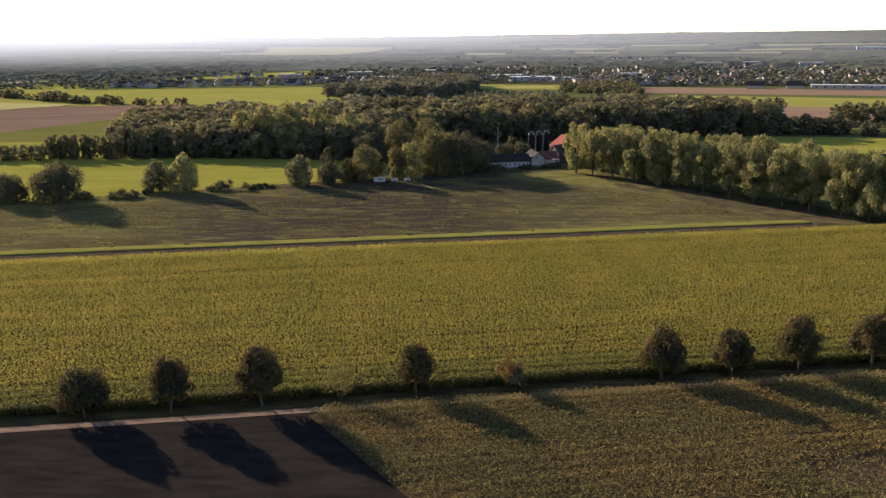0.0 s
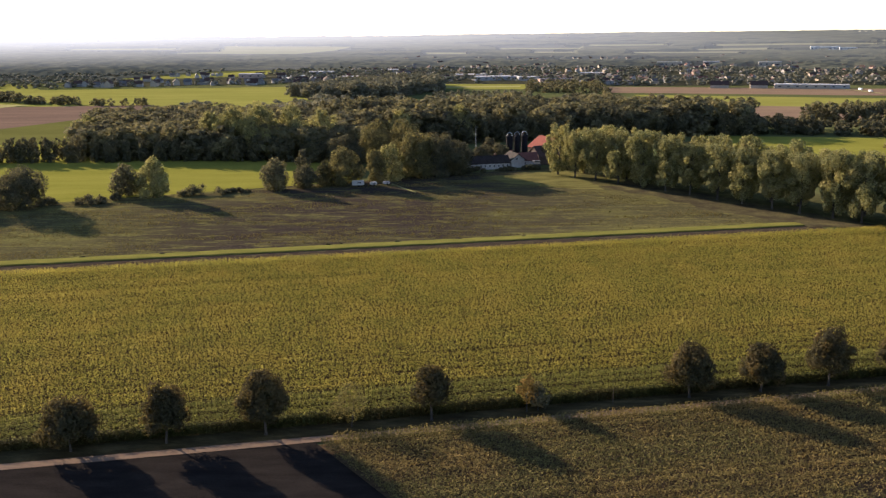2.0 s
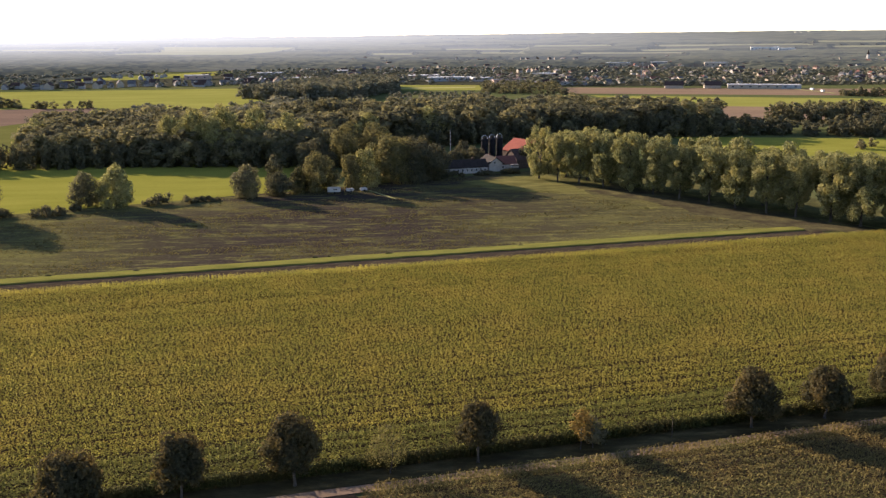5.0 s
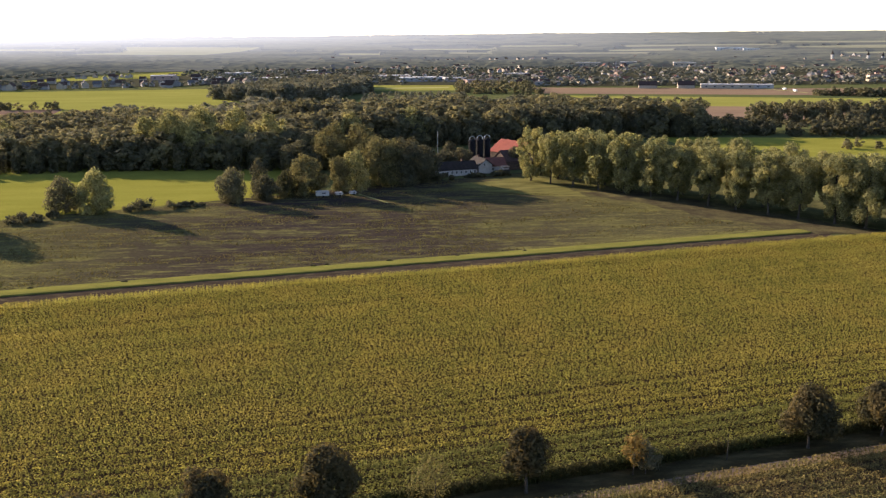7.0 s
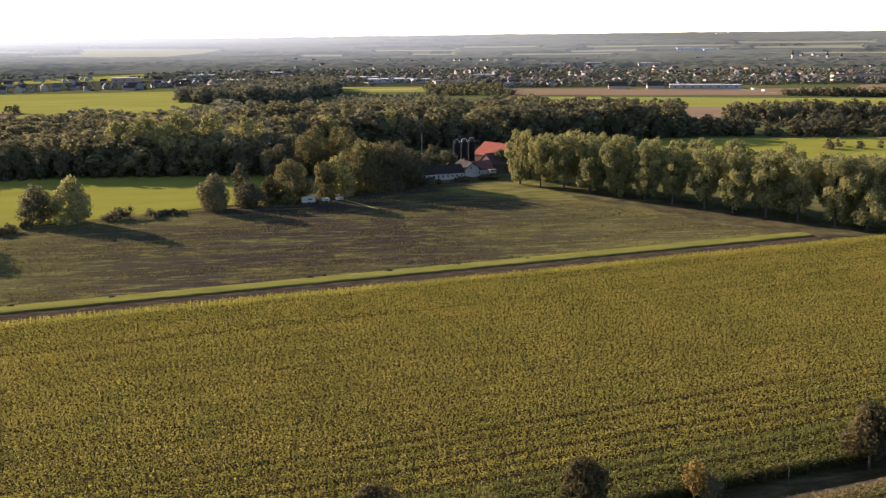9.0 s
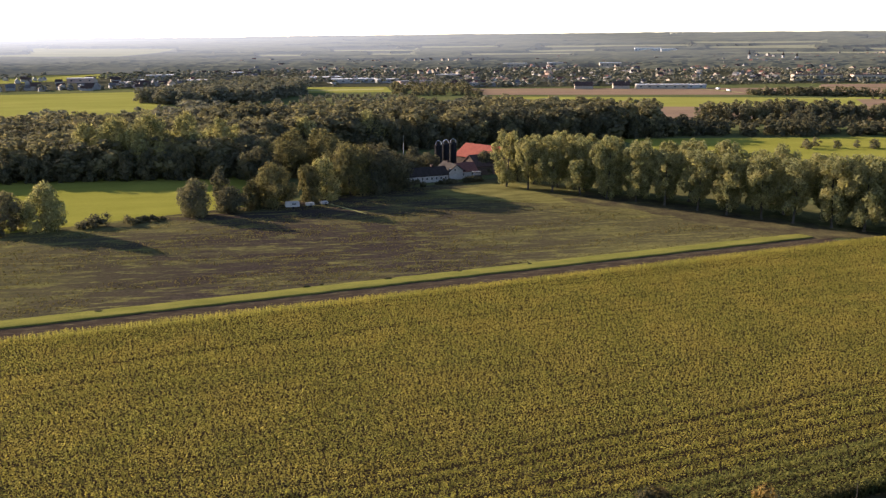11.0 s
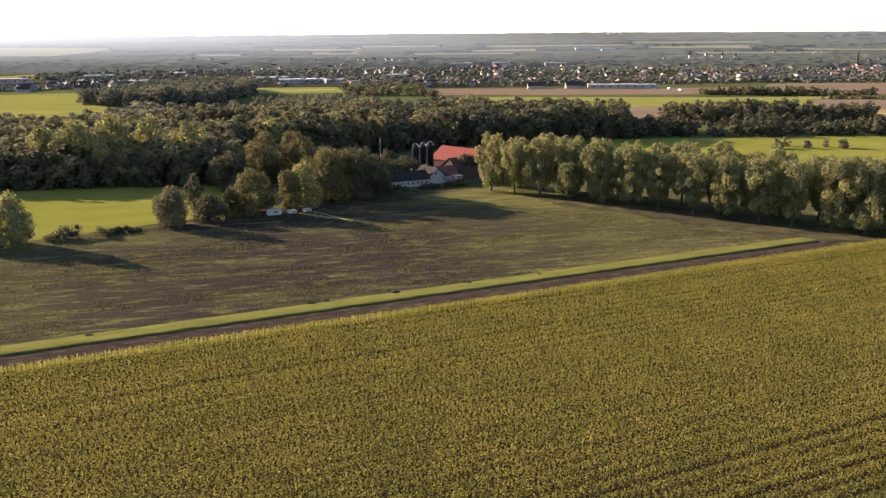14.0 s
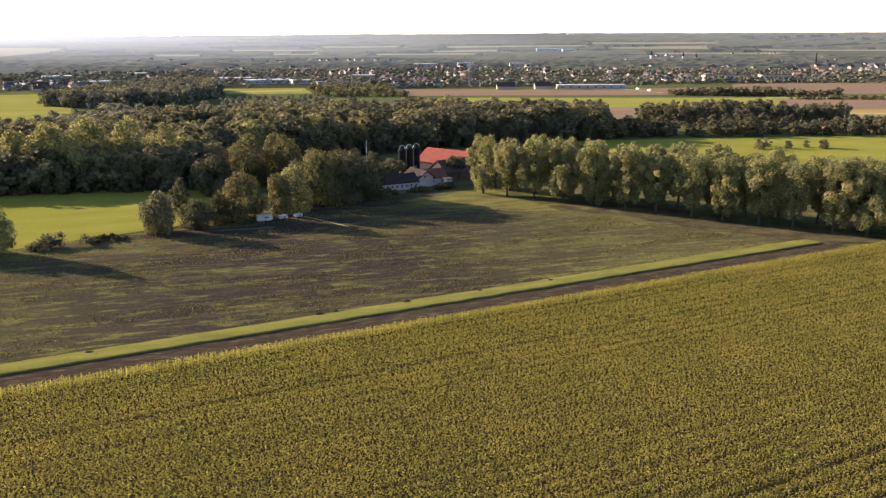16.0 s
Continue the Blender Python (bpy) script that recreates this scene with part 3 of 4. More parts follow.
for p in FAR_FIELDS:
    field("far_field", p, "hazy_pale", "distant pale field among woods, with haze added as glow", 1.6, 12, 5)


# ---- maize ----
def maize_rows(name, u0, u1, v0, v1, row, gap, h, leaf, mat, spike=None, seed=1, keep=None, tall=0.18, width=0.115, bottom=0.42, gather=0.11, rough=0.2, reach=0.55):
    r = np.random.default_rng(seed)
    vs = np.arange(v0, v1, row)
    vs = vs + row * gather * (1.5 - (np.arange(len(vs)) % 4))        # passes of four rows
    row_h = np.repeat(r.uniform(1 - 0.5 * rough, 1 + 0.5 * rough, len(vs)), len(np.arange(u0, u1, gap)))
    us = np.arange(u0, u1, gap)
    v, u = np.meshgrid(vs, us, indexing="ij")
    v, u = v.ravel() + r.normal(0, 0.05, v.size), u.ravel() + r.uniform(-gap / 2, gap / 2, v.size)
    if keep is not None:
        k = keep(u, v)
        u, v, row_h = u[k], v[k], row_h[k]
    n = len(u)
    x, y = u * CT - v * ST, u * ST + v * CT
    f = np.clip((v - 150) / 100, 0, 1)
    g0 = -1.4 * f * f * (3 - 2 * f)                                # the land falls away slightly
    swell = 0.12 * np.sin(u / 23 + v / 17) + 0.1 * np.sin(v / 5.3 + u / 41) + 0.07 * np.sin(u / 3.7)
    hh = h * (1 + swell * tall / 0.18 * 0.5) * row_h * r.uniform(0.92 - 0.8 * rough, 0.92 + 0.8 * rough, n) * (1 + 0.1 * np.sin(v * 2.02) + 0.05 * np.sin(v * 0.61 + u * 0.02))
    blades = []
    for k in range(leaf):
        a = r.uniform(0, 2 * math.pi, n)
        z0 = g0 + hh * (bottom + (0.92 - bottom) * (k + r.uniform(0, 1, n)) / leaf)
        ln = r.uniform(0.62, 1.1, n) * reach
        rise = r.uniform(0.02, 0.24, n)
        du, dv = np.cos(a), np.sin(a) * 0.7
        dx, dy = du * CT - dv * ST, du * ST + dv * CT
        w = r.uniform(0.8, 1.4, n) * width
        p0 = np.stack([x, y, z0], 1)
        mid = np.stack([x + dx * ln * 0.55, y + dy * ln * 0.55, z0 + rise], 1)
        side = np.stack([-dy * w, dx * w, r.uniform(-0.06, 0.06, n)], 1)
        tip = np.stack([x + dx * ln, y + dy * ln, z0 + rise - r.uniform(0.0, 0.3, n)], 1)
        blades.append(np.stack([p0, mid + side, tip, mid - side], 1))
    st = np.stack([x, y, g0], 1)
    edge = v > v1 - 2.2
    a = r.uniform(0, math.pi, n)
    sd = np.stack([np.cos(a) * 0.035, np.sin(a) * 0.035, np.zeros(n)], 1)
    up = np.stack([np.zeros(n), np.zeros(n), hh * 0.92], 1)
    blades.append(np.stack([st - sd, st + sd, st + up + sd, st + up - sd], 1)[edge])
    ob = thing_mesh(name, quads_mesh(name, np.concatenate(blades)), M[mat])
    if spike:
        sd *= 1.3
        top = st + up
        hi = np.stack([r.normal(0, 0.08, n), r.normal(0, 0.08, n), 0.16 + 0 * hh], 1)
        thing_mesh("tassels", quads_mesh("tassels", np.stack([top, top + hi * 0.6 + sd, top + hi, top + hi * 0.6 - sd], 1)), M[spike], ob, "pale yellow tassels")
    return ob


def field_keep(u, v):
    return (u > -64 - (v - 133) * 0.3) & (u < 105 + (v - 133) * 0.95)


tagged(maize_rows("maize_headland", -85, 135, 135.0, 146.4, 0.72, 0.42, 1.35, 5, "maize_green", None, 11), "green maize on the headland beside the lane", "maize", "", "stuff")
# edge rows take the darkened leaf colour to stand for their shade
tagged(maize_rows("maize_edge", -85, 135, 134.2, 135.1, 0.3, 0.2, 1.7, 7, "maize_shade", None, 14, None, 0.18, 0.13, 0.02), "dense edge of the maize beside the verge, shade put into its leaf colour", "maize", "", "stuff")
tagged(maize_rows("maize", -110, 220, 146.9, 251.2, 0.75, 0.46, 1.5, 5, "maize", "tassel", 12, field_keep, 0.18, 0.1, 0.3, 0.15, 0.26, 0.44), "ripening green and yellow maize in long rows", "maize", "", "stuff")


def crop_keep(u, v):
    edge = (u > 6.5 + (124.5 - v) * 0.45) & (u > 5.0 + 1.6 * np.maximum(0, v - 125.8))
    thin = (np.sin(u / 9.0 + 1.3) * np.sin(v / 4.7 + u / 23) > 0.25) & (u > 74) & (v < 113)
    return edge & ~(thin & (np.sin(u * 91.7 + v * 57.3) > -0.55))


tagged(maize_rows("dry_crop", 4, 125, 84, 128.2, 0.6, 0.36, 1.5, 5, "dry_crop", None, 13, crop_keep, 0.3, 0.09), "short drying crop, yellow-green and brown", "crop", "", "stuff")

# weeds and grass on the fallow field
def tufts(name, count, u0, u1, v0, v1, size, seed, keep):
    r = np.random.default_rng(seed)
    out = []
    while len(out) < count:
        u, v = r.uniform(u0, u1), r.uniform(v0, v1)
        x, y = xy(u, v)
        if v < 268 or y > 392 + 0.46 * x or y > 372 - 1.1 * (x - 38) or x > 120:
            continue
        if keep(u, v) + r.uniform(-0.3, 0.3) < 0.1:
            continue
        out.append((x, y))
    p = np.array(out)
    n = len(p)
    cen = np.column_stack([p, [size * 0.3 + lift(*q) for q in p]])
    return leaf_cloud(r, cen, np.full((n, 3), size * 0.45), 3, size, 0.9, 0)


tagged(thing_mesh("weed_tufts", quads_mesh("weed_tufts", tufts("weed_tufts", 15000, -150, 190, 262, 400, 0.32, 21, lambda u, v: noise.noise((u / 40, v / 9, 4)) + 0.5 * noise.noise((u / 9, v / 3, 6)))), M["grass_tuft"]), "pale weeds and grass tufts on the fallow field", "weeds", "", "stuff")

# ---- trees along the lane ----
LANE_TREES = (
    (-57.4, 7.8, 4.6, "lane_leaf", "small round dark-leaved tree beside the farm lane"),
    (-43.8, 9.0, 4.0, "lane_leaf", "thinly leaved grey-green tree beside the farm lane"),
    (-29.1, 9.9, 4.4, "lane_leaf", "dense round tree with golden edges beside the farm lane"),
    (-3.3, 9.4, 3.5, "lane_leaf", "upright dark green tree beside the farm lane"),
    (40.5, 9.2, 4.3, "lane_leaf", "broad dark green tree beside the farm lane"),
    (53.5, 8.4, 3.9, "lane_leaf", "round dull green tree beside the farm lane"),
    (66.3, 10.1, 4.3, "lane_leaf", "tall pale green tree with bare trunk beside the lane"),
    (80.7, 10.0, 4.2, "lane_leaf", "round green tree beside the farm lane"),
)
def lane_tree(x, y, h, rad, label, leaf, seed):
    """A short stem under a broad dome with a level underside."""
    r = np.random.default_rng(1000 + seed)
    ob = empty("lane_tree", pose(x, y, lift(x, y), 0, 0, r.uniform(0, 360)), label, "tree", "trees along the lane")
    add_trunk(ob, r, h, h * 0.022, rad * 0.7)
    cs, rs = [], []
    for i in range(46):
        f = (i + 0.5) / 46
        w = math.sqrt(1 - 0.9 * f ** 2.2)
        a = i * 2.4 + r.uniform(-0.6, 0.6)
        k = rad * 0.8 * w * math.sqrt(r.uniform(0.15, 1.0))
        q = rad * r.uniform(0.17, 0.3)
        cs.append((math.cos(a) * k, math.sin(a) * k, h * (0.37 + 0.55 * f) + r.uniform(-0.3, 0.3)))
        rs.append((q, q, q * r.uniform(0.85, 1.2)))
    thing_mesh("crown", quads_mesh("crown", crown(r, h, rad, 0.35, 46, 1.1, 0.32, spread=0.6, core=0.6, fuzz=0.5, lobes=(cs, rs))), M[leaf], ob)


for i, (x, h, r_, leaf, lab) in enumerate(LANE_TREES):
    lane_tree(x, 135.1 + 0.207 * x, h, r_ * 1.03, lab, leaf, i)
tree(12.3, 137.7, 6.2, 1.9, "small half-dry tree with rust-coloured leaves", "leaf_rust", 0.35, 10, 0.7, 0.28, "young_tree", 31, "trees along the lane", trunk=0.09)
tree(14.2, 138.1, 4.6, 1.9, "small dark shrub-like tree beside the rusty tree", "leaf_dark", 0.3, 10, 0.7, 0.28, "young_tree", 32, "trees along the lane", trunk=0.08)
tree(-16.0, 131.9, 7.4, 2.6, "nearly bare young tree with thin grey twigs", "grass_tuft", 0.3, 14, 0.3, 0.2, "bare_tree", 33, "trees along the lane", trunk=0.11, core=0)
sap = empty("sapling", pose(27.0, 140.8, 0), "thin bare sapling tied beside the lane", "sapling", "trees along the lane")
part("stem", add_tube(tube((0, 0, -0.05), (0.05, 0, 2.0), 0.07, 0.05, 6), (0.05, 0, 2.0), (0.0, 0.05, 4.2), 0.05, 0.015, 6), M["bark"], sap)

# ---- poplars ----
def poplar_proto(seed, h, rad):
    """A tall crown on a bare stem, widest above the middle, of many upright sprays with gaps between."""
    r = np.random.default_rng(300 + seed)
    ob = empty("poplar", pose(0, 0, 0), "tall poplar with lumpy yellow-green foliage", "tree", "poplar row")
    add_trunk(ob, r, h, 0.42, rad * 0.8, 6)
    low = (0.2, 0.1, 0.17, 0.07, 0.14, 0.05)[seed]
    cs, rs = [], []
    lean = [r.uniform(-0.22, 0.22, 2) * rad for _ in range(4)]
    for i in range(50):
        f = (i + 0.5) / 50
        w = 0.5 + 0.5 * math.sin(min(1.0, f / 0.6) * math.pi / 2) if f < 0.6 else math.sqrt(1 - ((f - 0.6) / 0.45) ** 2)
        a = i * 2.4 + r.uniform(-0.6, 0.6)
        k = rad * w * math.sqrt(r.uniform(0.25, 0.92))
        q = rad * r.uniform(0.15, 0.29) * (0.75 + 0.25 * w)
        off = lean[int(f * 3.99)]
        cs.append((math.cos(a) * k + off[0], math.sin(a) * k + off[1], h * (low + (0.95 - low) * f) + r.uniform(-0.6, 0.6)))
        rs.append((q, q, q * r.uniform(1.0, 1.5)))
    thing_mesh("crown", quads_mesh("crown", crown(r, h, rad, low, 60, 1.05, 0.47, spread=0.6, core=0.58, fuzz=0.6, lobes=(cs, rs))), M["poplar_leaf"], ob)
    return ob


protos = [poplar_proto(i, h, r_) for i, (h, r_) in enumerate(((23.5, 6.4), (24.2, 6.0), (23.0, 6.8), (23.8, 6.2), (24.0, 6.6), (23.2, 6.1)))]
used = set()
spots = []
for k in range(14):
    f = k / 13
    spots.append((45.5 + 99 * f + rng.uniform(-0.8, 0.8), 394 - 108 * f + rng.uniform(-0.8, 0.8)))
    spots.append((58 + 99 * f + rng.uniform(-1.5, 1.5), 398 - 108 * f + rng.uniform(-1.5, 1.5)))
for k in range(5):
    spots.append((151 + 9 * k, 279 - 8 * k))
for i, (x, y) in enumerate(spots):
    k = int(rng.integers(6))
    m = pose(x, y, lift(x, y), 0, 0, rng.uniform(0, 360))
    sc = rng.uniform(0.93, 1.06) * (0.88 + 0.11 * min(1.0, (x - 45) / 105))
    if k in used:
        ob = copy_thing(protos[k], m)
    else:
        ob = protos[k]
        ob.matrix_basis = m
        used.add(k)
    ob.scale = (sc * rng.uniform(0.95, 1.1), sc * rng.uniform(0.95, 1.1), sc)

# ---- trees and bushes at the meadow's edge ----
EDGE = (
    (-176.4, 318.3, 10.6, 6.0, "leaf_dark", "round dark tree at the edge of the meadow"),
    (-157.7, 319.8, 15.0, 8.0, "leaf_dark", "large spreading dark tree at the edge of the meadow"),
    (-127.4, 344.6, 12.4, 4.8, "wood_leaf", "pale open-crowned tree at the edge of the meadow"),
    (-116.6, 342.5, 15.0, 5.8, "poplar_leaf", "tall pale golden tree at the edge of the meadow"),
    (-71.6, 357.5, 12.4, 5.2, "wood_leaf", "leafy rounded tree at the corner of the meadow"),
    (-60.7, 362.0, 9.0, 4.4, "leaf_dark", "small ball-shaped tree beside the meadow"),
    (-53.6, 367.0, 9.8, 4.0, "leaf", "small round green garden tree"),
    (-46.5, 371.5, 15.2, 7.2, "leaf_gold", "broad olive-green garden tree"),
    (-33.0, 376.0, 14.2, 4.2, "leaf_gold", "yellowing garden tree beside white caravans"),
)
for i, (x, y, h, r_, leaf, lab) in enumerate(EDGE):
    tree(x, y, h, r_ * 1.05, lab, leaf, 0.03, 20, 1.0, 0.5, "tree", 50 + i, "", 2.2, 0.38, spread=0.65)
GARDEN = (
    (-27.0, 381.0, 15.5, 4.6, "poplar_leaf", "yellow-leaved garden tree near white caravans"),
    (-17.0, 390.0, 19.5, 8.0, "leaf_gold", "large chestnut with golden top near the farm"),
    (-6.0, 394.0, 18.0, 7.6, "leaf_dark", "large dark tree near the farm"),
    (1.5, 399.0, 15.0, 6.4, "leaf_dark", "dark round tree beside the farmhouse"),
    (-65.5, 383.0, 13.0, 2.6, "leaf_dark", "slim dark conifer-like tree behind the meadow"),
    (-52.0, 424.0, 14.5, 6.5, "leaf_dark", "dark tree behind the garden"),
    (-38.0, 439.0, 20.5, 8.5, "leaf_gold", "tall olive tree behind the garden"),
    (-24.0, 443.0, 20.0, 7.2, "leaf_gold", "tall yellowish tree behind the garden"),
    (-12.0, 420.0, 15.0, 6.0, "leaf", "green tree behind the farm garden"),
    (46.0, 430.0, 10.0, 4.0, "leaf_dark", "small dark tree in the farmyard"),
    (52.5, 411.0, 8.0, 4.5, "leaf_dark", "dark shrubby tree beside the barn"),
    (18.0, 462.0, 9.0, 4.0, "leaf_dark", "dark tree behind the silos"),
    # the next three trees are added to darken the shaded yard
    (13.0, 436.0, 7.5, 4.2, "leaf_dark", "dark tree added in the farm garden to stand for shade"),
    (21.0, 439.0, 8.5, 4.4, "leaf_dark", "dark round tree added beside the silos to stand for shade"),
    (4.0, 428.0, 10.0, 4.8, "leaf_dark", "dark tree added behind the farmhouse to stand for shade"),
)
for i, (x, y, h, r_, leaf, lab) in enumerate(GARDEN):
    tree(x, y, h, r_ * 1.2, lab, leaf, 0.03, 20, 1.0, 0.56, "tree", 80 + i, "", 2.0, 0.35, spread=0.55)
for i, (x, y, h, r_, long, lab) in enumerate((
    (-150.5, 326, 3.4, 3.4, 1.0, "small dark bush beside the spreading tree"),
    (-136.0, 328, 3.6, 5.5, 1.2, "low spreading dark bush in rough grass"),
    (-128.8, 335, 3.8, 1.8, 1.0, "small upright dark bush in rough grass"),
    (-98.9, 346.5, 4.2, 6.0, 1.7, "low wide dark bush at the meadow edge"),
    (-86.5, 351.5, 2.2, 3.6, 1.6, "very low dark bush in grass"),
    (9, 401, 3.0, 3.0, 2.0, "dark garden hedge before the farmhouse"),
    (24, 406.5, 2.2, 2.4, 2.2, "dark hedge before the white farmhouse"),
    (35, 409.5, 3.0, 2.8, 1.8, "dark hedge in the farm garden"),
)):
    bush(x, y, h, r_, lab, "leaf_dark", i, 70, 0.5, long, "bush", 15)


for i, (x, y, s) in enumerate(((-85.4, 248, 0.9), (-38.2, 259.5, 0.9), (-34.5, 260.6, 0.6), (-17.4, 263, 1.0), (2.0, 266.5, 0.7), (22, 270, 0.8), (-107.5, 244.5, 0.8))):
    bush(x, y + 6, 0.6 * s, 0.7 * s, "small dark weed clump on the grass bank", "leaf_dark", 40 + i, 16, 0.22, 1.3, "weed_clump", 12)
sheet("footpath", [(-26.5, 370.5), (-15.4, 349.5), (-14.7, 349.8), (-25.6, 370.9)], M["pale_field"], 0.09, "narrow pale path leading from the caravans", "path")
sheet("farm_road", [(416, 1004), (426, 914), (431, 914), (421, 1004)], M["pale_field"], 0.3, "pale farm road across the brown field", "road")
sheet("farm_road", [(-520, 611), (-403, 796), (-407, 800), (-525, 616)], M["pale_field"], 0.3, "pale track across the brown field", "road")

# ---- woods ----
def inside(poly, x, y):
    hit_ = False
    for (x0, y0), (x1, y1) in zip(poly, poly[1:] + poly[:1]):
        if (y0 > y) != (y1 > y) and x < (x1 - x0) * (y - y0) / (y1 - y0) + x0:
            hit_ = not hit_
    return hit_


def tree_templates(seed, boughs, cover, size, low, lobe=0.45, core=0.6):
    """Crowns of unit height, to be set out by the hundred."""
    return [crown(np.random.default_rng(seed + i), 1.0, 0.30, low, boughs, cover, size, 2.4, lobe, 0.45, core, 0.25) for i in range(9)]


def lumpy_templates(seed, lobes):
    """Small distant crowns of a few uneven lobes with loose sprays."""
    out = []
    for i in range(9):
        r = np.random.default_rng(seed + i)
        cs, rs = crown_lobes(r, 1.0, 0.34, 0.05, lobes, 1.0, 2.4, 0.6)
        q = []
        for c, k in zip(cs, rs):
            b = LUMP * (1 + 0.22 * np.sin(LUMP @ r.normal(0, 3.5, (3, 1)) + r.uniform(0, 6)))
            q.append(b * np.asarray(k) + np.asarray(c))
        q.append(leaf_cloud(r, cs, rs, 4, 0.13, 0.5, 0))
        out.append(np.concatenate(q))
    return out


NEAR_T = tree_templates(500, 14, 1.0, 0.06, 0.0, 0.4, 0.62)
MID_T = tree_templates(540, 10, 1.0, 0.085, 0.0, 0.44, 0.62)
LOW_T = tree_templates(560, 6, 1.0, 0.12, -0.05, 0.55, 0.62)
FAR_T = lumpy_templates(580, 3)


def wood(name, poly, step, heights, templates, mat, label, seed, wide=1.0, kind="stuff", cut=None):
    r = np.random.default_rng(seed)
    xs, ys = [p[0] for p in poly], [p[1] for p in poly]
    out = []
    y = min(ys)
    while y < max(ys):
        x = min(xs) + r.uniform(0, step)
        while x < max(xs):
            px, py = x + r.uniform(-0.35, 0.35) * step, y + r.uniform(-0.35, 0.35) * step
            if inside(poly, px, py) and (cut is None or cut(px, py, r)):
                big = 0.5 + 1.3 * noise.noise((px / 38, py / 38, seed))
                h = heights[0] + (heights[1] - heights[0]) * min(1, max(0, 0.6 * big + 0.4 * r.uniform()))
                t = templates[int(r.integers(len(templates)))]
                if inside(poly, px, py - 24) and inside(poly, px + 16, py - 16) and inside(poly, px - 16, py - 16):
                    t = t[t[..., 2].mean(axis=1) > 0.42]
                a = r.uniform(0, 6.28)
                w = h * wide * r.uniform(0.85, 1.25)
                ca, sa = math.cos(a) * w, math.sin(a) * w
                q = np.empty_like(t)
                q[..., 0] = t[..., 0] * ca - t[..., 1] * sa + px
                q[..., 1] = t[..., 0] * sa + t[..., 1] * ca + py
                q[..., 2] = t[..., 2] * h + lift(px, py) - 0.2
                out.append(q)
            x += step
        y += step * 0.87
    return tagged(thing_mesh(name, quads_mesh(name, np.concatenate(out)), M[mat]), label, "wood", "", kind)


W_LEFT = [(-196, 447), (-150, 446), (-90, 446), (-62, 438), (-44, 446), (-46, 480), (-60, 530), (-80, 560), (-140, 610), (-200, 612), (-232, 590), (-206, 500)]
W_FARM = [(-56, 500), (-36, 502), (10, 514), (79, 537), (150, 547), (178, 550), (196, 600), (150, 625), (40, 640), (-80, 620), (-84, 560)]
W_BACK = [(-212, 614), (-140, 606), (-80, 612), (40, 632), (150, 620), (198, 602), (208, 640), (150, 690), (40, 715), (-60, 705), (-135, 702), (-182, 660)]
wood("wood", W_LEFT, 11, (14.5, 19), NEAR_T, "wood_leaf", "dark mixed wood edge beside the meadow", 41, 1.5)
# both foliage walls use darker leaves to imitate the shaded wood front
wood("undergrowth", [(-222, 438), (-150, 441), (-90, 441), (-62, 433), (-42, 441), (-44, 452), (-62, 445), (-90, 452), (-222, 450)], 6.5, (10, 13.5), NEAR_T, "leaf_dark", "dense foliage wall at the wood edge, shade put into its dark leaves", 141, 0.85)
wood("undergrowth", [(-56, 497), (-36, 499), (10, 510), (79, 533), (150, 543), (178, 546), (178, 557), (150, 554), (79, 544), (10, 521), (-56, 508)], 6.5, (11, 15.5), NEAR_T, "leaf_dark", "dense foliage wall at the wood behind the farm, shade put into its dark leaves", 142, 0.8)
wood("wood", W_FARM, 12, (17, 23), NEAR_T, "wood_leaf", "dense dark green wood behind the farm", 42, 1.45)
wood("wood", W_BACK, 13.0, (8, 18), MID_T, "haze_leaf", "wide mixed wood with olive crowns", 43, 1.5)
wood("wood", [(-170, 925), (-120, 872), (-60, 895), (-14, 1000), (-22, 1130), (-70, 1110), (-130, 1010)], 9.0, (12, 18), MID_T, "haze_leaf", "tongue of dark wood reaching into green fields", 44, 1.2)
wood("wood", [(238, 622), (300, 600), (380, 590), (396, 616), (300, 640), (250, 645)], 10, (10, 16), NEAR_T, "wood_leaf", "clump of round trees between fields", 45, 1.2)
# darker leaves again, imitating shade on the side facing the camera
wood("thicket", [(176, 548), (284, 530), (420, 498), (520, 476), (540, 506), (420, 540), (300, 578), (190, 600)], 9, (6, 12), LOW_T, "leaf_dark", "thicket along the meadow, shade put into its dark leaves", 46, 1.3)
wood("hedge", [(-262, 432), (-222, 434), (-222, 446), (-262, 446)], 7, (6, 10), MID_T, "wood_leaf", "row of small round trees at the meadow", 47, 1.2)
wood("wood", [(-30, 800), (72, 780), (76, 920), (-20, 930)], 13, (5, 8), MID_T, "haze_leaf", "low mixed trees below a green field", 54, 1.3)
wood("garden_trees", [(76, 962), (165, 935), (170, 1080), (92, 1120)], 13, (5, 10), LOW_T, "wood_leaf", "garden trees round the halls at the field edge", 52, 1.4)
wood("village_trees", [(-620, 1080), (-480, 1090), (-150, 1180), (-150, 1225), (-480, 1140), (-640, 1130)], 15, (5, 9), FAR_T, "haze_leaf", "trees and gardens among the village houses", 53, 1.5, "stuff", lambda x, y, r: r.uniform() < 0.6)
wood("hedge", [(-640, 1000), (-528, 935), (-409, 845), (-330, 812), (-270, 806), (-270, 818), (-330, 826), (-409, 862), (-528, 955), (-640, 1020)], 9, (4, 11), LOW_T, "wood_leaf", "hedgerow between fields", 48, 1.4)
wood("hedge", [(418, 880), (470, 850), (560, 800), (565, 812), (475, 868), (420, 900)], 7, (5, 11), LOW_T, "wood_leaf", "hedgerow of round trees between fields", 49, 1.3)
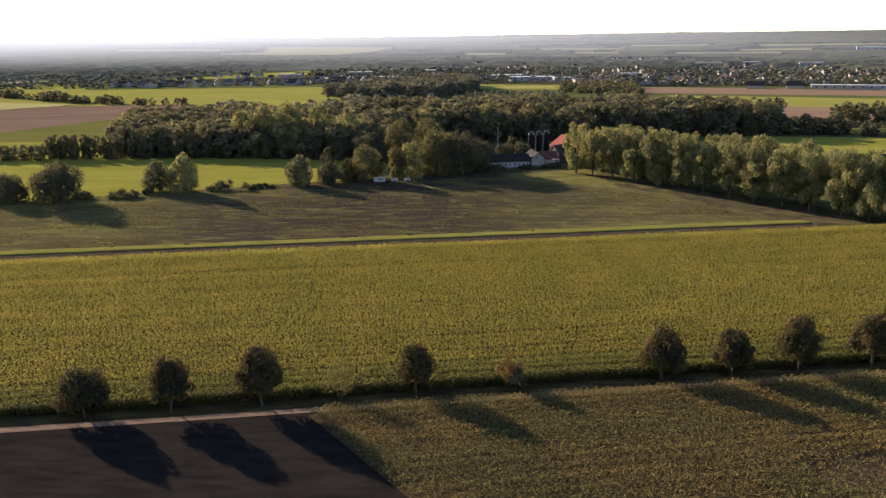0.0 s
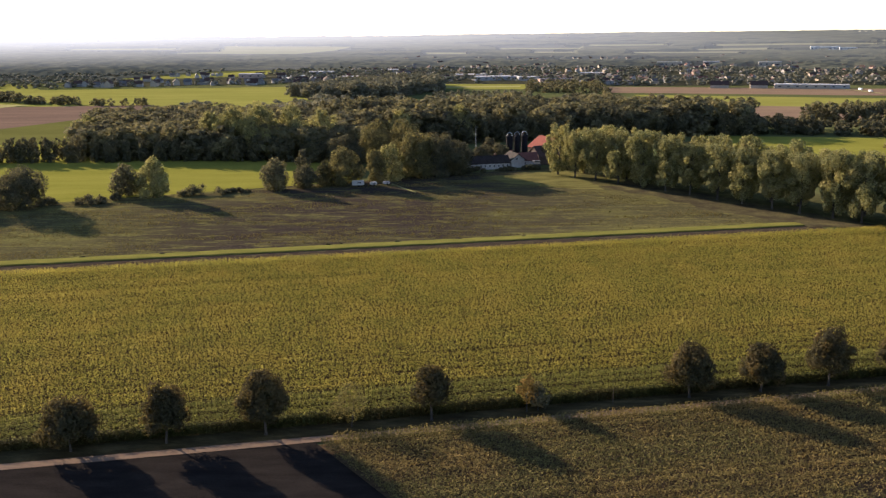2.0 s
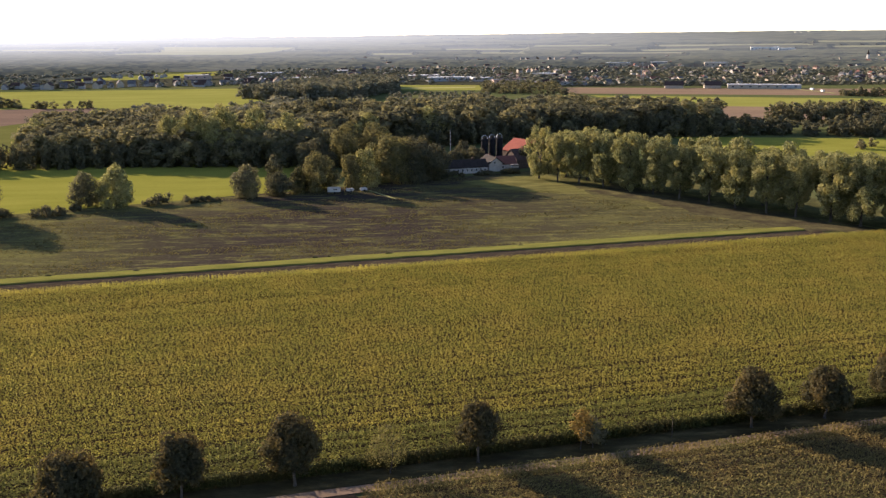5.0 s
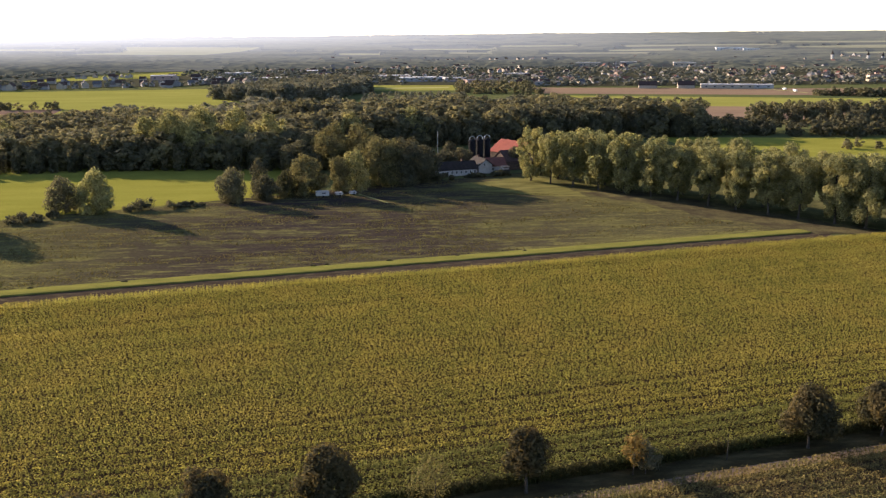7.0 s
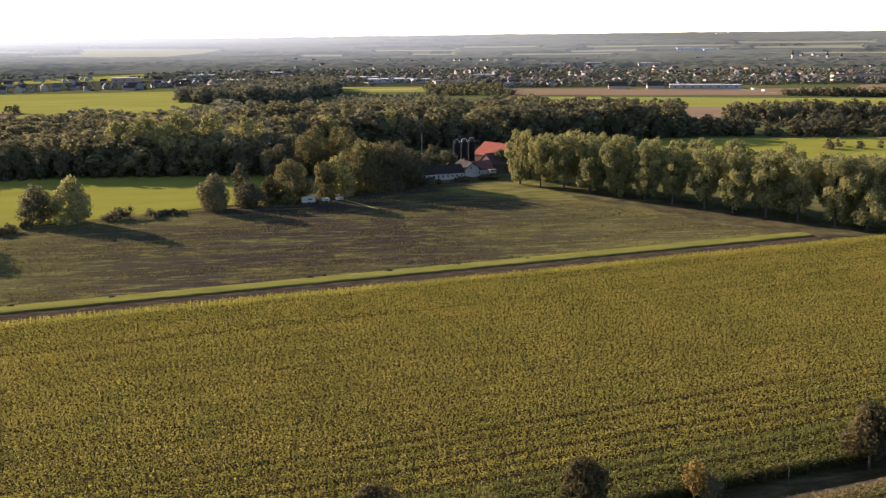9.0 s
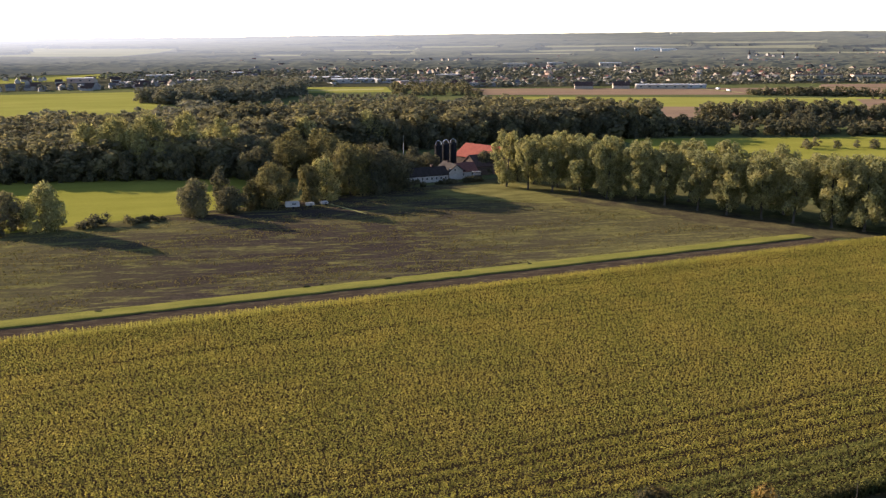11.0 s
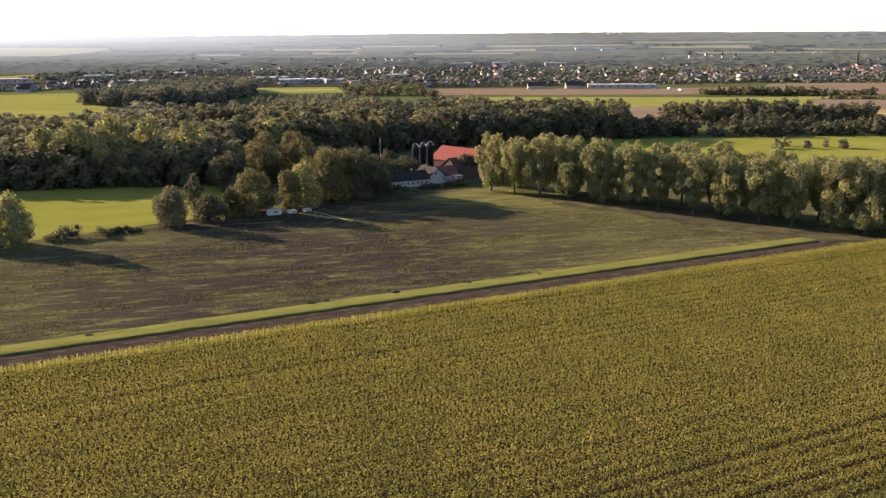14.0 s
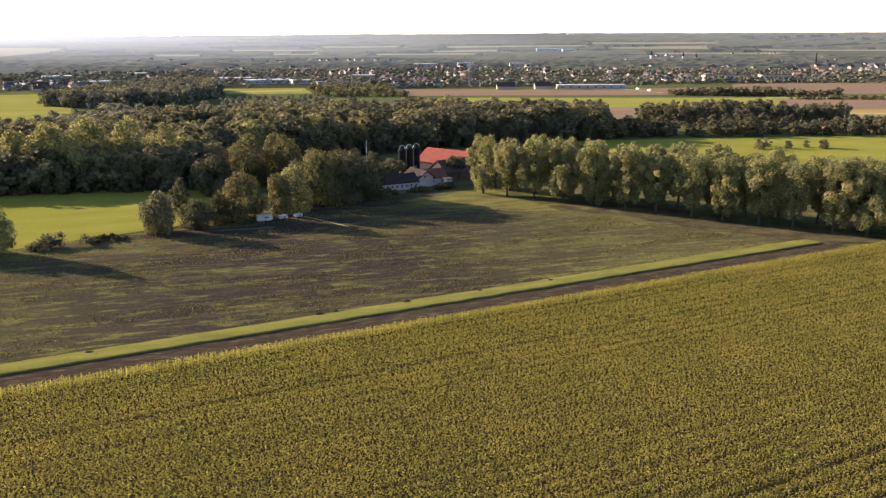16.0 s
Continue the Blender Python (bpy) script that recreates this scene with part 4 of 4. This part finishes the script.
wood("hedge", [(490, 790), (760, 690), (764, 700), (494, 802)], 6, (3, 5), LOW_T, "wood_leaf", "low hedgerow along a brown field", 50, 1.6)
wood("bushes", [(215, 480), (262, 468), (275, 478), (230, 492)], 10, (4, 8), MID_T, "wood_leaf", "scattered round bushes on the meadow", 51, 1.5)

for i, (x, y, h, r_, lab) in enumerate((
    (-97, 453, 28, 10, "tall broad oak at the front of the wood"), (-113, 459, 26, 9.5, "broad oak at the front of the wood"),
    (-82, 459, 27, 9.0, "tall dark oak at the corner of the wood"), (-127, 466, 23, 8.5, "round ash tree at the front of the wood"),
    (-68, 466, 24, 8.5, "round ash tree at the front of the wood"), (-205, 500, 18, 8.5, "broad dark tree at the edge of the wood"),
    (3, 520, 22, 8.5, "tall tree at the wood behind the farm"), (-30, 505, 20, 8.0, "tall tree at the wood behind the farm"),
)):
    tree(x, y, h, r_, lab, "poplar_leaf", 0.04, 28, 1.0, 0.72, "wood_tree", 120 + i, "", 2.6, 0.3, spread=0.5)

# trees among the houses, and woods out to the hills
TOWN = [(-640, 1130), (-300, 1130), (-150, 1185), (-20, 1160), (160, 1090), (400, 1060), (620, 1055), (900, 960), (1500, 800), (2000, 1500), (1200, 2100), (0, 2250), (-1200, 2000), (-1400, 1500)]


def town_cut(x, y, r):
    if inside([(-500, 1240), (-290, 1350), (-310, 1660), (-510, 1350)], x, y):
        return False
    d = math.hypot(x, y)
    if d > 1600 or (-20 < math.degrees(math.atan2(x, y)) < -10.3 and 1190 < d < 1400):
        return False
    return noise.noise((x / 130, y / 130, 2)) + r.uniform(-0.35, 0.35) > -0.22


wood("town_trees", TOWN, 14.5, (5, 10), FAR_T, "haze_leaf", "trees and gardens among the houses of the town", 61, 1.7, "stuff", town_cut)


# far land and woods also carry the haze as emission
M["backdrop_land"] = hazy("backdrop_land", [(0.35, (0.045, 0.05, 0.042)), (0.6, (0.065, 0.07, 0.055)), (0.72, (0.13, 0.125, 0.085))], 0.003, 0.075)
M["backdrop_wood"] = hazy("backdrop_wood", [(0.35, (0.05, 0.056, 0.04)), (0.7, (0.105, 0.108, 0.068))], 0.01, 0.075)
bm = bmesh.new()
prev = None
for k in range(50):
    d = 1660 + 61 * k
    row = [bm.verts.new((d * math.sin(math.radians(a)), d * math.cos(math.radians(a)), lift(d * math.sin(math.radians(a)), d * math.cos(math.radians(a))) + 0.6)) for a in range(-50, 64)]
    if prev:
        for i in range(len(row) - 1):
            bm.faces.new((prev[i], prev[i + 1], row[i + 1], row[i]))
    prev = row
bmesh.ops.recalc_face_normals(bm, faces=bm.faces)
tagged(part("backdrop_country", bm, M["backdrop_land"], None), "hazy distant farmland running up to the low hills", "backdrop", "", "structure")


def wooded(x, y):
    """Whether the far country is wooded here: solid on the sunward side, in belts elsewhere."""
    d, a = math.hypot(x, y), math.degrees(math.atan2(x, y))
    if open_land(x, y) or (a > -9 and d < 1590):
        return False
    if a < -9 and d < 1430 + 40 * max(0.0, a + 20):
        return False
    belt = noise.noise((x / 700, y / 150, 7)) + 0.45 * noise.noise((x / 150, y / 80, 9))
    if d < 2600:
        return belt > (-0.75 if a < -5 else -0.3)
    return belt > -0.3


r = np.random.default_rng(62)
rings_d = [1430]
while rings_d[-1] < 4640:
    rings_d.append(rings_d[-1] + 9 + (rings_d[-1] - 1430) * 0.007)
cols = np.radians(np.arange(-36, 48, 0.36))
vert, tall = [], []
for d in rings_d:
    for a in cols + r.uniform(-0.0015, 0.0015, len(cols)):
        x, y = d * math.sin(a), d * math.cos(a)
        tree_h = (8 if d > 2400 or a < -0.16 else 6.2) + 3 * noise.noise((x / 60, y / 60, 4)) + r.uniform(-1, 1) * max(0.7, 2.2 - (d - 1500) / 800)
        on = wooded(x, y)
        near = 1430 + 40 * max(0.0, math.degrees(a) + 20) if a < -0.157 else 1590
        tree_h *= 0.15 + 0.85 * smooth((d - near) / 160)
        vert.append((x, y, lift(x, y) + (tree_h if on else -0.5)))
        tall.append(on)
nc = len(cols)
quad = [(k * nc + i, k * nc + i + 1, (k + 1) * nc + i + 1, (k + 1) * nc + i) for k in range(len(rings_d) - 1) for i in range(nc - 1)]
me = bpy.data.meshes.new("backdrop_woods")
me.from_pydata(vert, [], [q for q in quad if sum(tall[j] for j in q) > 1])
me.update()
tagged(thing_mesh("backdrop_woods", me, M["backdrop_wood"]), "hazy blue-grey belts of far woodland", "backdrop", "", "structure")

# ---- buildings ----
def gable_house(name, m, L, W, eave, ridge, wall, roof, label, over=0.4, chimney=True, group="", windows=0):
    """A house along its local x axis with a gabled roof."""
    ob = empty(name, m, label, "building", group)
    bm = bmesh.new()
    pts = [(-W / 2, 0), (W / 2, 0), (W / 2, eave), (0, ridge), (-W / 2, eave)]
    a = [bm.verts.new((-L / 2, y, z - (0.1 if z == 0 else 0))) for y, z in pts]
    b = [bm.verts.new((L / 2, y, z - (0.1 if z == 0 else 0))) for y, z in pts]
    bm.faces.new(a[::-1]), bm.faces.new(b)
    for i in range(5):
        j = (i + 1) % 5
        if i not in (2, 3):
            bm.faces.new((a[i], a[j], b[j], b[i]))
    bmesh.ops.recalc_face_normals(bm, faces=bm.faces)
    part("wall", bm, M[wall], ob)
    bm = bmesh.new()
    k = (ridge - eave) / (W / 2)
    for s in (-1, 1):
        prof = [(0, ridge + 0.03), (s * (W / 2 + over), eave - over * k + 0.03), (s * (W / 2 + over), eave - over * k + 0.3), (0, ridge + 0.32)]
        va = [bm.verts.new((-L / 2 - over, y, z)) for y, z in prof]
        vb = [bm.verts.new((L / 2 + over, y, z)) for y, z in prof]
        bm.faces.new(va), bm.faces.new(vb[::-1])
        for i in range(4):
            j = (i + 1) % 4
            bm.faces.new((va[i], vb[i], vb[j], va[j]))
    bmesh.ops.recalc_face_normals(bm, faces=bm.faces)
    rf = part("roof", bm, M[roof], ob)
    if chimney:
        part("chimney", box(L * 0.18, -0.4, ridge - 0.6, L * 0.18 + 0.7, 0.4, ridge + 1.1), M["brown_roof"], rf)
    for i in range(windows):
        x = -L / 2 + (i + 0.5) * L / windows
        w = part("window", box(x - 0.5, -W / 2 - 0.05, eave * 0.32, x + 0.5, -W / 2 + 0.02, eave * 0.32 + 1.3), M["white_metal"], ob)
        part("pane", box(x - 0.38, -W / 2 - 0.08, eave * 0.32 + 0.12, x + 0.38, -W / 2 - 0.045, eave * 0.32 + 1.18), M["glass"], w)
    return ob


def flat_hall(name, m, L, W, h, wall, roof, label, group=""):
    ob = empty(name, m, label, "building", group)
    part("wall", box(-L / 2, -W / 2, -0.1, L / 2, W / 2, h), M[wall], ob)
    part("roof", box(-L / 2 - 0.3, -W / 2 - 0.3, h + 0.01, L / 2 + 0.3, W / 2 + 0.3, h + 0.5), M[roof], ob)
    n = max(2, int(L / 9))
    for i in range(n):
        x = -L / 2 + (i + 0.5) * L / n
        part("window", box(x - 1.2, -W / 2 - 0.06, h * 0.4, x + 1.2, -W / 2 + 0.02, h * 0.7), M["glass"], ob)
    return ob


# the farm
gable_house("farmhouse", pose(15.5, 415.2, 0, 0, 0, 14), 19, 8, 2.8, 5.6, "farm_wall", "dark_tile", "long low white farmhouse with dark tiled roof", windows=9)
gable_house("farmhouse_wing", pose(28.3, 422.5, 0, 0, 0, 104), 12, 6.4, 3.8, 6.2, "farm_wall", "dark_tile", "white gabled wing of the farmhouse under a dark roof", 0.9, windows=0)
for x in (27.0, 29.2):
    gable_window = empty("gable_window", pose(x, 416.1 + 0.25 * (x - 28), 0, 0, 0, 14), "small dark window in the white gable", "window", "gable windows")
    part("frame", box(-0.5, -0.05, 3.6, 0.5, 0.06, 4.7), M["white_metal"], gable_window)
    part("pane", box(-0.4, -0.09, 3.7, 0.4, -0.051, 4.6), M["glass"], gable_window)
gable_house("farm_shed", pose(34.6, 423.2, 0, 0, 0, 14), 8.5, 7, 3.0, 6.0, "farm_wall", "red_roof", "white-walled shed with red-brown roof", chimney=False, windows=2)
flat_hall("farm_annex", pose(38.2, 414.5, 0, 0, 0, 14), 2.6, 2.4, 3.0, "farm_wall", "grey_roof", "small white flat-roofed annex in the farmyard")
gable_house("stable", pose(50, 435, 0, 0, 0, 24), 26, 12, 4.0, 8.2, "dark_timber", "brown_roof", "long dark timber stable with red-brown roof", chimney=False)
gable_house("barn", pose(51.5, 452, 0, 0, 0, 122), 28, 15, 4.6, 9.6, "dark_timber", "barn_roof", "large dark timber barn with bright red roof", chimney=False)


def silo(x, y):
    ob = empty("silo", pose(x, y, 0), "tall dark metal grain silo with white top hoop", "silo", "grain silos")
    bm = bmesh.new()
    prof = []
    for i in range(11):
        z = 1.2 + i * 0.9
        prof += [(1.62, z), (1.62, z + 0.8), (1.68, z + 0.82), (1.68, z + 0.88)]
    rings = [[bm.verts.new((q * math.cos(math.pi * k / 10), q * math.sin(math.pi * k / 10), z)) for k in range(20)] for q, z in prof]
    for lo, hi in zip(rings, rings[1:]):
        for k in range(20):
            bm.faces.new((lo[k], lo[(k + 1) % 20], hi[(k + 1) % 20], hi[k]))
    bm.faces.new(rings[0][::-1])
    bm.faces.new(rings[-1])
    part("shell", bm, M["silo_metal"], ob)
    part("cone", tube((0, 0, 11.1), (0, 0, 12.1), 1.7, 0.35, 20), M["silo_metal"], ob)
    for k in range(4):
        a = math.pi / 4 + k * math.pi / 2
        part("leg", box(1.3 * math.cos(a) - 0.1, 1.3 * math.sin(a) - 0.1, -0.1, 1.3 * math.cos(a) + 0.1, 1.3 * math.sin(a) + 0.1, 1.3), M["silo_metal"], ob)
    bm = bmesh.new()
    for k in range(14):
        a0, a1 = math.pi * k / 14, math.pi * (k + 1) / 14
        add_tube(bm, (1.35 * math.cos(a0), -0.4, 11.6 + 1.7 * math.sin(a0)), (1.35 * math.cos(a1), -0.4, 11.6 + 1.7 * math.sin(a1)), 0.12, 0.12, 6)
    part("hoop", bm, M["white_metal"], ob, "white tubular hoop")
    bm = bmesh.new()
    for s in (-0.2, 0.2):
        add_tube(bm, (-1.75, s, 0.2), (-1.75, s, 13.2), 0.04, 0.04, 5)
    for i in range(24):
        add_tube(bm, (-1.75, -0.2, 0.5 + i * 0.53), (-1.75, 0.2, 0.5 + i * 0.53), 0.03, 0.03, 4)
    part("ladder", bm, M["silo_metal"], ob)
    return ob


for k in range(3):
    silo(27.4 + 3.9 * k, 446 + 2.8 * k)
mast = empty("mast", pose(10.6, 439.5, 0), "slim pale metal mast beside the farm", "mast")
part("pole", add_tube(tube((0, 0, -0.2), (0, 0, 8), 0.16, 0.13, 8), (0, 0, 8), (0, 0, 16.8), 0.12, 0.08, 8), M["grey_wall"], mast)
part("base", box(-0.5, -0.5, -0.1, 0.5, 0.5, 0.3), M["grey_wall"], mast)


def caravan(x, y, turn, L, h, label):
    ob = empty("caravan", pose(x, y, 0, 0, 0, turn), label, "caravan", "parked caravans")
    bm = box(-L / 2, -1.1, 0.5, L / 2, 1.1, h)
    bmesh.ops.bevel(bm, geom=bm.edges[:], offset=0.2, segments=2, affect="EDGES")
    part("body", bm, M["farm_wall"], ob)
    for s in (-1, 1):
        part("wheel", tube((0.2, s * 0.85, 0.34), (0.2, s * 1.12, 0.34), 0.34, 0.34, 14), M["tyre"], ob)
        part("window", box(-L * 0.05, s * 1.1 - 0.02, h * 0.58, L * 0.25, s * 1.1 + 0.02, h * 0.78), M["glass"], ob)
    part("drawbar", box(L / 2 - 0.1, -0.08, 0.4, L / 2 + 1.1, 0.08, 0.5), M["silo_metal"], ob)
    return ob


caravan(-39.6, 365.6, 8, 5.0, 2.4, "white caravan parked under trees")
caravan(-33.4, 367.4, 12, 3.0, 1.5, "small white trailer parked under trees")
caravan(-28.2, 369.0, 20, 2.6, 1.5, "small white trailer beside the caravan")

# ---- town ----
HOUSE = []
for i, (L, W, e, rd, wl, rf, lab) in enumerate((
    (12, 9, 5.2, 9.2, "white_wall", "brown_roof", "white house with dark red-brown roof"),
    (14, 10, 6, 10.5, "cream_wall", "brown_roof", "cream house with brown tiled roof"),
    (11, 9, 4.6, 8.8, "white_wall", "grey_roof", "white house with grey roof"),
    (16, 10, 7.5, 11.5, "rose_wall", "brown_roof", "reddish plastered house with brown roof"),
    (13, 10, 5.5, 9.8, "white_wall", "red_roof", "white house with red tiled roof"),
)):
    HOUSE.append(gable_house("house", pose(0, 0, 0), L, W, e, rd, wl, rf, lab, 0.5, True, "houses of the town"))
used = set()


def put_house(x, y, turn, k, s=1.0):
    m = pose(x, y, lift(x, y), 0, 0, turn)
    if k in used:
        ob = copy_thing(HOUSE[k], m)
    else:
        ob = HOUSE[k]
        ob.matrix_basis = m
        used.add(k)
    ob.scale = (s, s, s)


r = np.random.default_rng(77)
for i in range(34):                      # the village beyond the green field
    f = (i + r.uniform(-0.3, 0.3)) / 34
    put_house(-480 + 330 * f, 1095 + 95 * f + r.uniform(0, 45), r.choice((10, 100)) + r.uniform(-12, 12), int(r.choice((0, 2, 0, 2, 1))), r.uniform(0.65, 0.85))
for i in range(44):                      # the village spreading towards the town
    put_house(-440 + 250 * r.uniform(), 1130 + 300 * r.uniform() ** 1.3, r.choice((10, 100)) + r.uniform(-12, 12), int(r.choice((0, 2, 0, 1))), r.uniform(0.55, 0.75))
for i in range(256):                     # the town
    x = r.uniform(-150, 1250)
    lo = 1190 if x < 150 else 1080 + 0.05 * x if x < 620 else 1130
    y = lo + 850 * r.uniform(0, 1) ** 1.5
    if x > 900 and y < 1100:
        continue
    put_house(x, y, r.choice((15, 105)) + r.uniform(-15, 15), int(r.choice((0, 1, 2, 3, 0, 2, 1, 4))), r.uniform(0.48, 0.74))
HALLS = (
    (-35, 1240, 60, 25, 5, "white_wall", "pale_roof"), (55, 1235, 60, 28, 5, "grey_wall", "pale_roof"),
    (20, 1300, 50, 25, 5, "rose_wall", "pale_roof"), (130, 1180, 45, 20, 4, "rose_wall", "grey_roof"),
    (110, 1085, 36, 18, 4, "dark_timber", "grey_roof"), (200, 1110, 30, 16, 4, "grey_wall", "grey_roof"),
    (383, 1012, 56, 16, 4.2, "cream_wall", "pale_roof"), (420, 1004, 22, 14, 4, "grey_wall", "pale_roof"),
    (640, 1115, 60, 16, 8, "cream_wall", "brown_roof"), (700, 1095, 40, 14, 8, "cream_wall", "brown_roof"),
    (-150, 1260, 40, 20, 5, "white_wall", "pale_roof"), (-210, 1230, 45, 14, 5, "white_wall", "pale_roof"),
    (-206, 1412, 38, 20, 6, "white_wall", "pale_roof"), (-62, 1296, 40, 22, 5, "white_wall", "pale_roof"),
    (195, 1307, 31, 18, 6, "cream_wall", "pale_roof"), (396, 1698, 44, 16, 8, "cream_wall", "pale_roof"),
    (474, 1701, 30, 16, 8.5, "white_wall", "pale_roof"), (569, 1665, 40, 16, 8, "cream_wall", "pale_roof"),
    (-215, 1293, 36, 18, 5, "white_wall", "pale_roof"), (-101, 1504, 44, 24, 5, "white_wall", "pale_roof"),
    (98, 1215, 29, 16, 5, "grey_wall", "pale_roof"), (-300, 1340, 34, 18, 6, "rose_wall", "pale_roof"),
    (1075, 2690, 80, 24, 10, "white_metal", "white_metal"), (1125, 2650, 46, 24, 8, "white_metal", "white_metal"),
)
for x, y, L, W, h, wl, rf in HALLS:
    flat_hall("hall", pose(x, y, lift(x, y), 0, 0, -15 if x > 150 else 8), L, W, h, wl, rf, "long pale flat-roofed hall at the edge of town", "halls of the town")
gable_house("hall_house", pose(298, 1030, 0, 0, 0, -15), 20, 14, 3.5, 7.5, "cream_wall", "brown_roof", "wide cream house with brown roof by the brown field", chimney=False)
gable_house("hall_house", pose(340, 1024, 0, 0, 0, -15), 18, 14, 3.5, 7.5, "cream_wall", "brown_roof", "wide cream house with brown roof by the brown field", chimney=False)


def church(x, y, h, label):
    z = lift(x, y)
    ob = empty("church", pose(x, y, z, 0, 0, 20), label, "church", "church towers of the town")
    part("tower", box(-2.2, -2.2, -0.2, 2.2, 2.2, h * 0.6), M["grey_wall"], ob)
    bm = bmesh.new()
    add_tube(bm, (0, 0, h * 0.6 + 0.01), (0, 0, h * 0.72), 3.0, 2.0, 8)
    add_tube(bm, (0, 0, h * 0.72), (0, 0, h), 2.0, 0.15, 8)
    part("spire", bm, M["dark_tile"], ob, "dark pointed spire")
    part("nave", box(3.01, -4.5, -0.2, 24, 4.5, h * 0.26), M["grey_wall"], ob)
    return ob


church(967, 1882, 25, "white church tower with pointed dark spire")
church(1032, 1857, 22, "pale church tower above red roofs")
church(1054, 1840, 20, "small pale church tower above red roofs")
chim = empty("tower", pose(1119, 1533, lift(1119, 1533)), "tall slim grey industrial tower", "tower")
part("shaft", tube((0, 0, -0.3), (0, 0, 24), 2.0, 1.5, 12), M["brown_roof"], chim)
part("cap", tube((0, 0, 24.01), (0, 0, 25.5), 2.3, 2.3, 12), M["grey_roof"], chim)
pylon = empty("pylon", pose(282, 1107, 0), "slim steel lattice pylon at the edge of town", "pylon")
for sx in (-1, 1):
    for sy in (-1, 1):
        part("leg", tube((sx * 2.0, sy * 2.0, -0.2), (sx * 0.4, sy * 0.4, 27), 0.16, 0.1, 5), M["grey_wall"], pylon)
for z, w in ((17, 5.5), (21, 4.5), (25, 3.0)):
    part("arm", box(-w, -0.15, z, w, 0.15, z + 0.3), M["grey_wall"], pylon)
for x, y in ((428, 966), (425, 936)):
    van = empty("van", pose(x, y, 0.3, 0, 0, 100), "small white van parked on the farm road", "van", "white vans")
    bm = box(-2.6, -1.0, 0.35, 2.6, 1.0, 2.3)
    bmesh.ops.bevel(bm, geom=bm.edges[:], offset=0.25, segments=2, affect="EDGES")
    part("body", bm, M["white_metal"], van)
    for wx in (-1.6, 1.6):
        for wy in (-0.98, 0.98):
            part("wheel", tube((wx, wy - 0.1, 0.33), (wx, wy + 0.1, 0.33), 0.33, 0.33, 12), M["tyre"], van)
    part("windscreen", box(2.5, -0.8, 1.4, 2.64, 0.8, 2.0), M["glass"], van)

# smaller houses between, too many to tell apart
bm = bmesh.new()
r = np.random.default_rng(78)
for i in range(520):
    x = r.uniform(-170, 1600)
    y = (1200 if x < 150 else 1110) + 1150 * r.uniform(0, 1) ** 1.2
    if x > 900 and y < 1120:
        continue
    z, a, L, W, e, g = lift(x, y), math.radians(15 + r.choice((0, 90)) + r.uniform(-15, 15)), r.uniform(5, 9), r.uniform(3.5, 5), r.uniform(3, 5), r.uniform(2, 3)
    ca, sa = math.cos(a), math.sin(a)
    end = [[bm.verts.new((x + s * L / 2 * ca - w * sa, y + s * L / 2 * sa + w * ca, z + h)) for w, h in ((-W, -0.2), (W, -0.2), (W, e), (0, e + g), (-W, e))] for s in (-1, 1)]
    fs = [bm.faces.new(end[0][::-1]), bm.faces.new(end[1])] + [bm.faces.new((end[0][k], end[0][(k + 1) % 5], end[1][(k + 1) % 5], end[1][k])) for k in range(5)]
    roof = 2 + int(r.choice((0, 0, 0, 1, 1, 2)))
    wall = int(r.choice((0, 1)))
    for k, f in enumerate(fs):
        f.material_index = roof if k in (4, 5) else wall
me = bpy.data.meshes.new("far_houses")
bmesh.ops.recalc_face_normals(bm, faces=bm.faces)
bm.to_mesh(me)
bm.free()
for k in ("white_wall", "cream_wall", "brown_roof", "grey_roof", "red_roof"):
    me.materials.append(M[k])
tagged(new("far_houses", me), "many small pale houses of the distant town", "houses", "", "stuff")
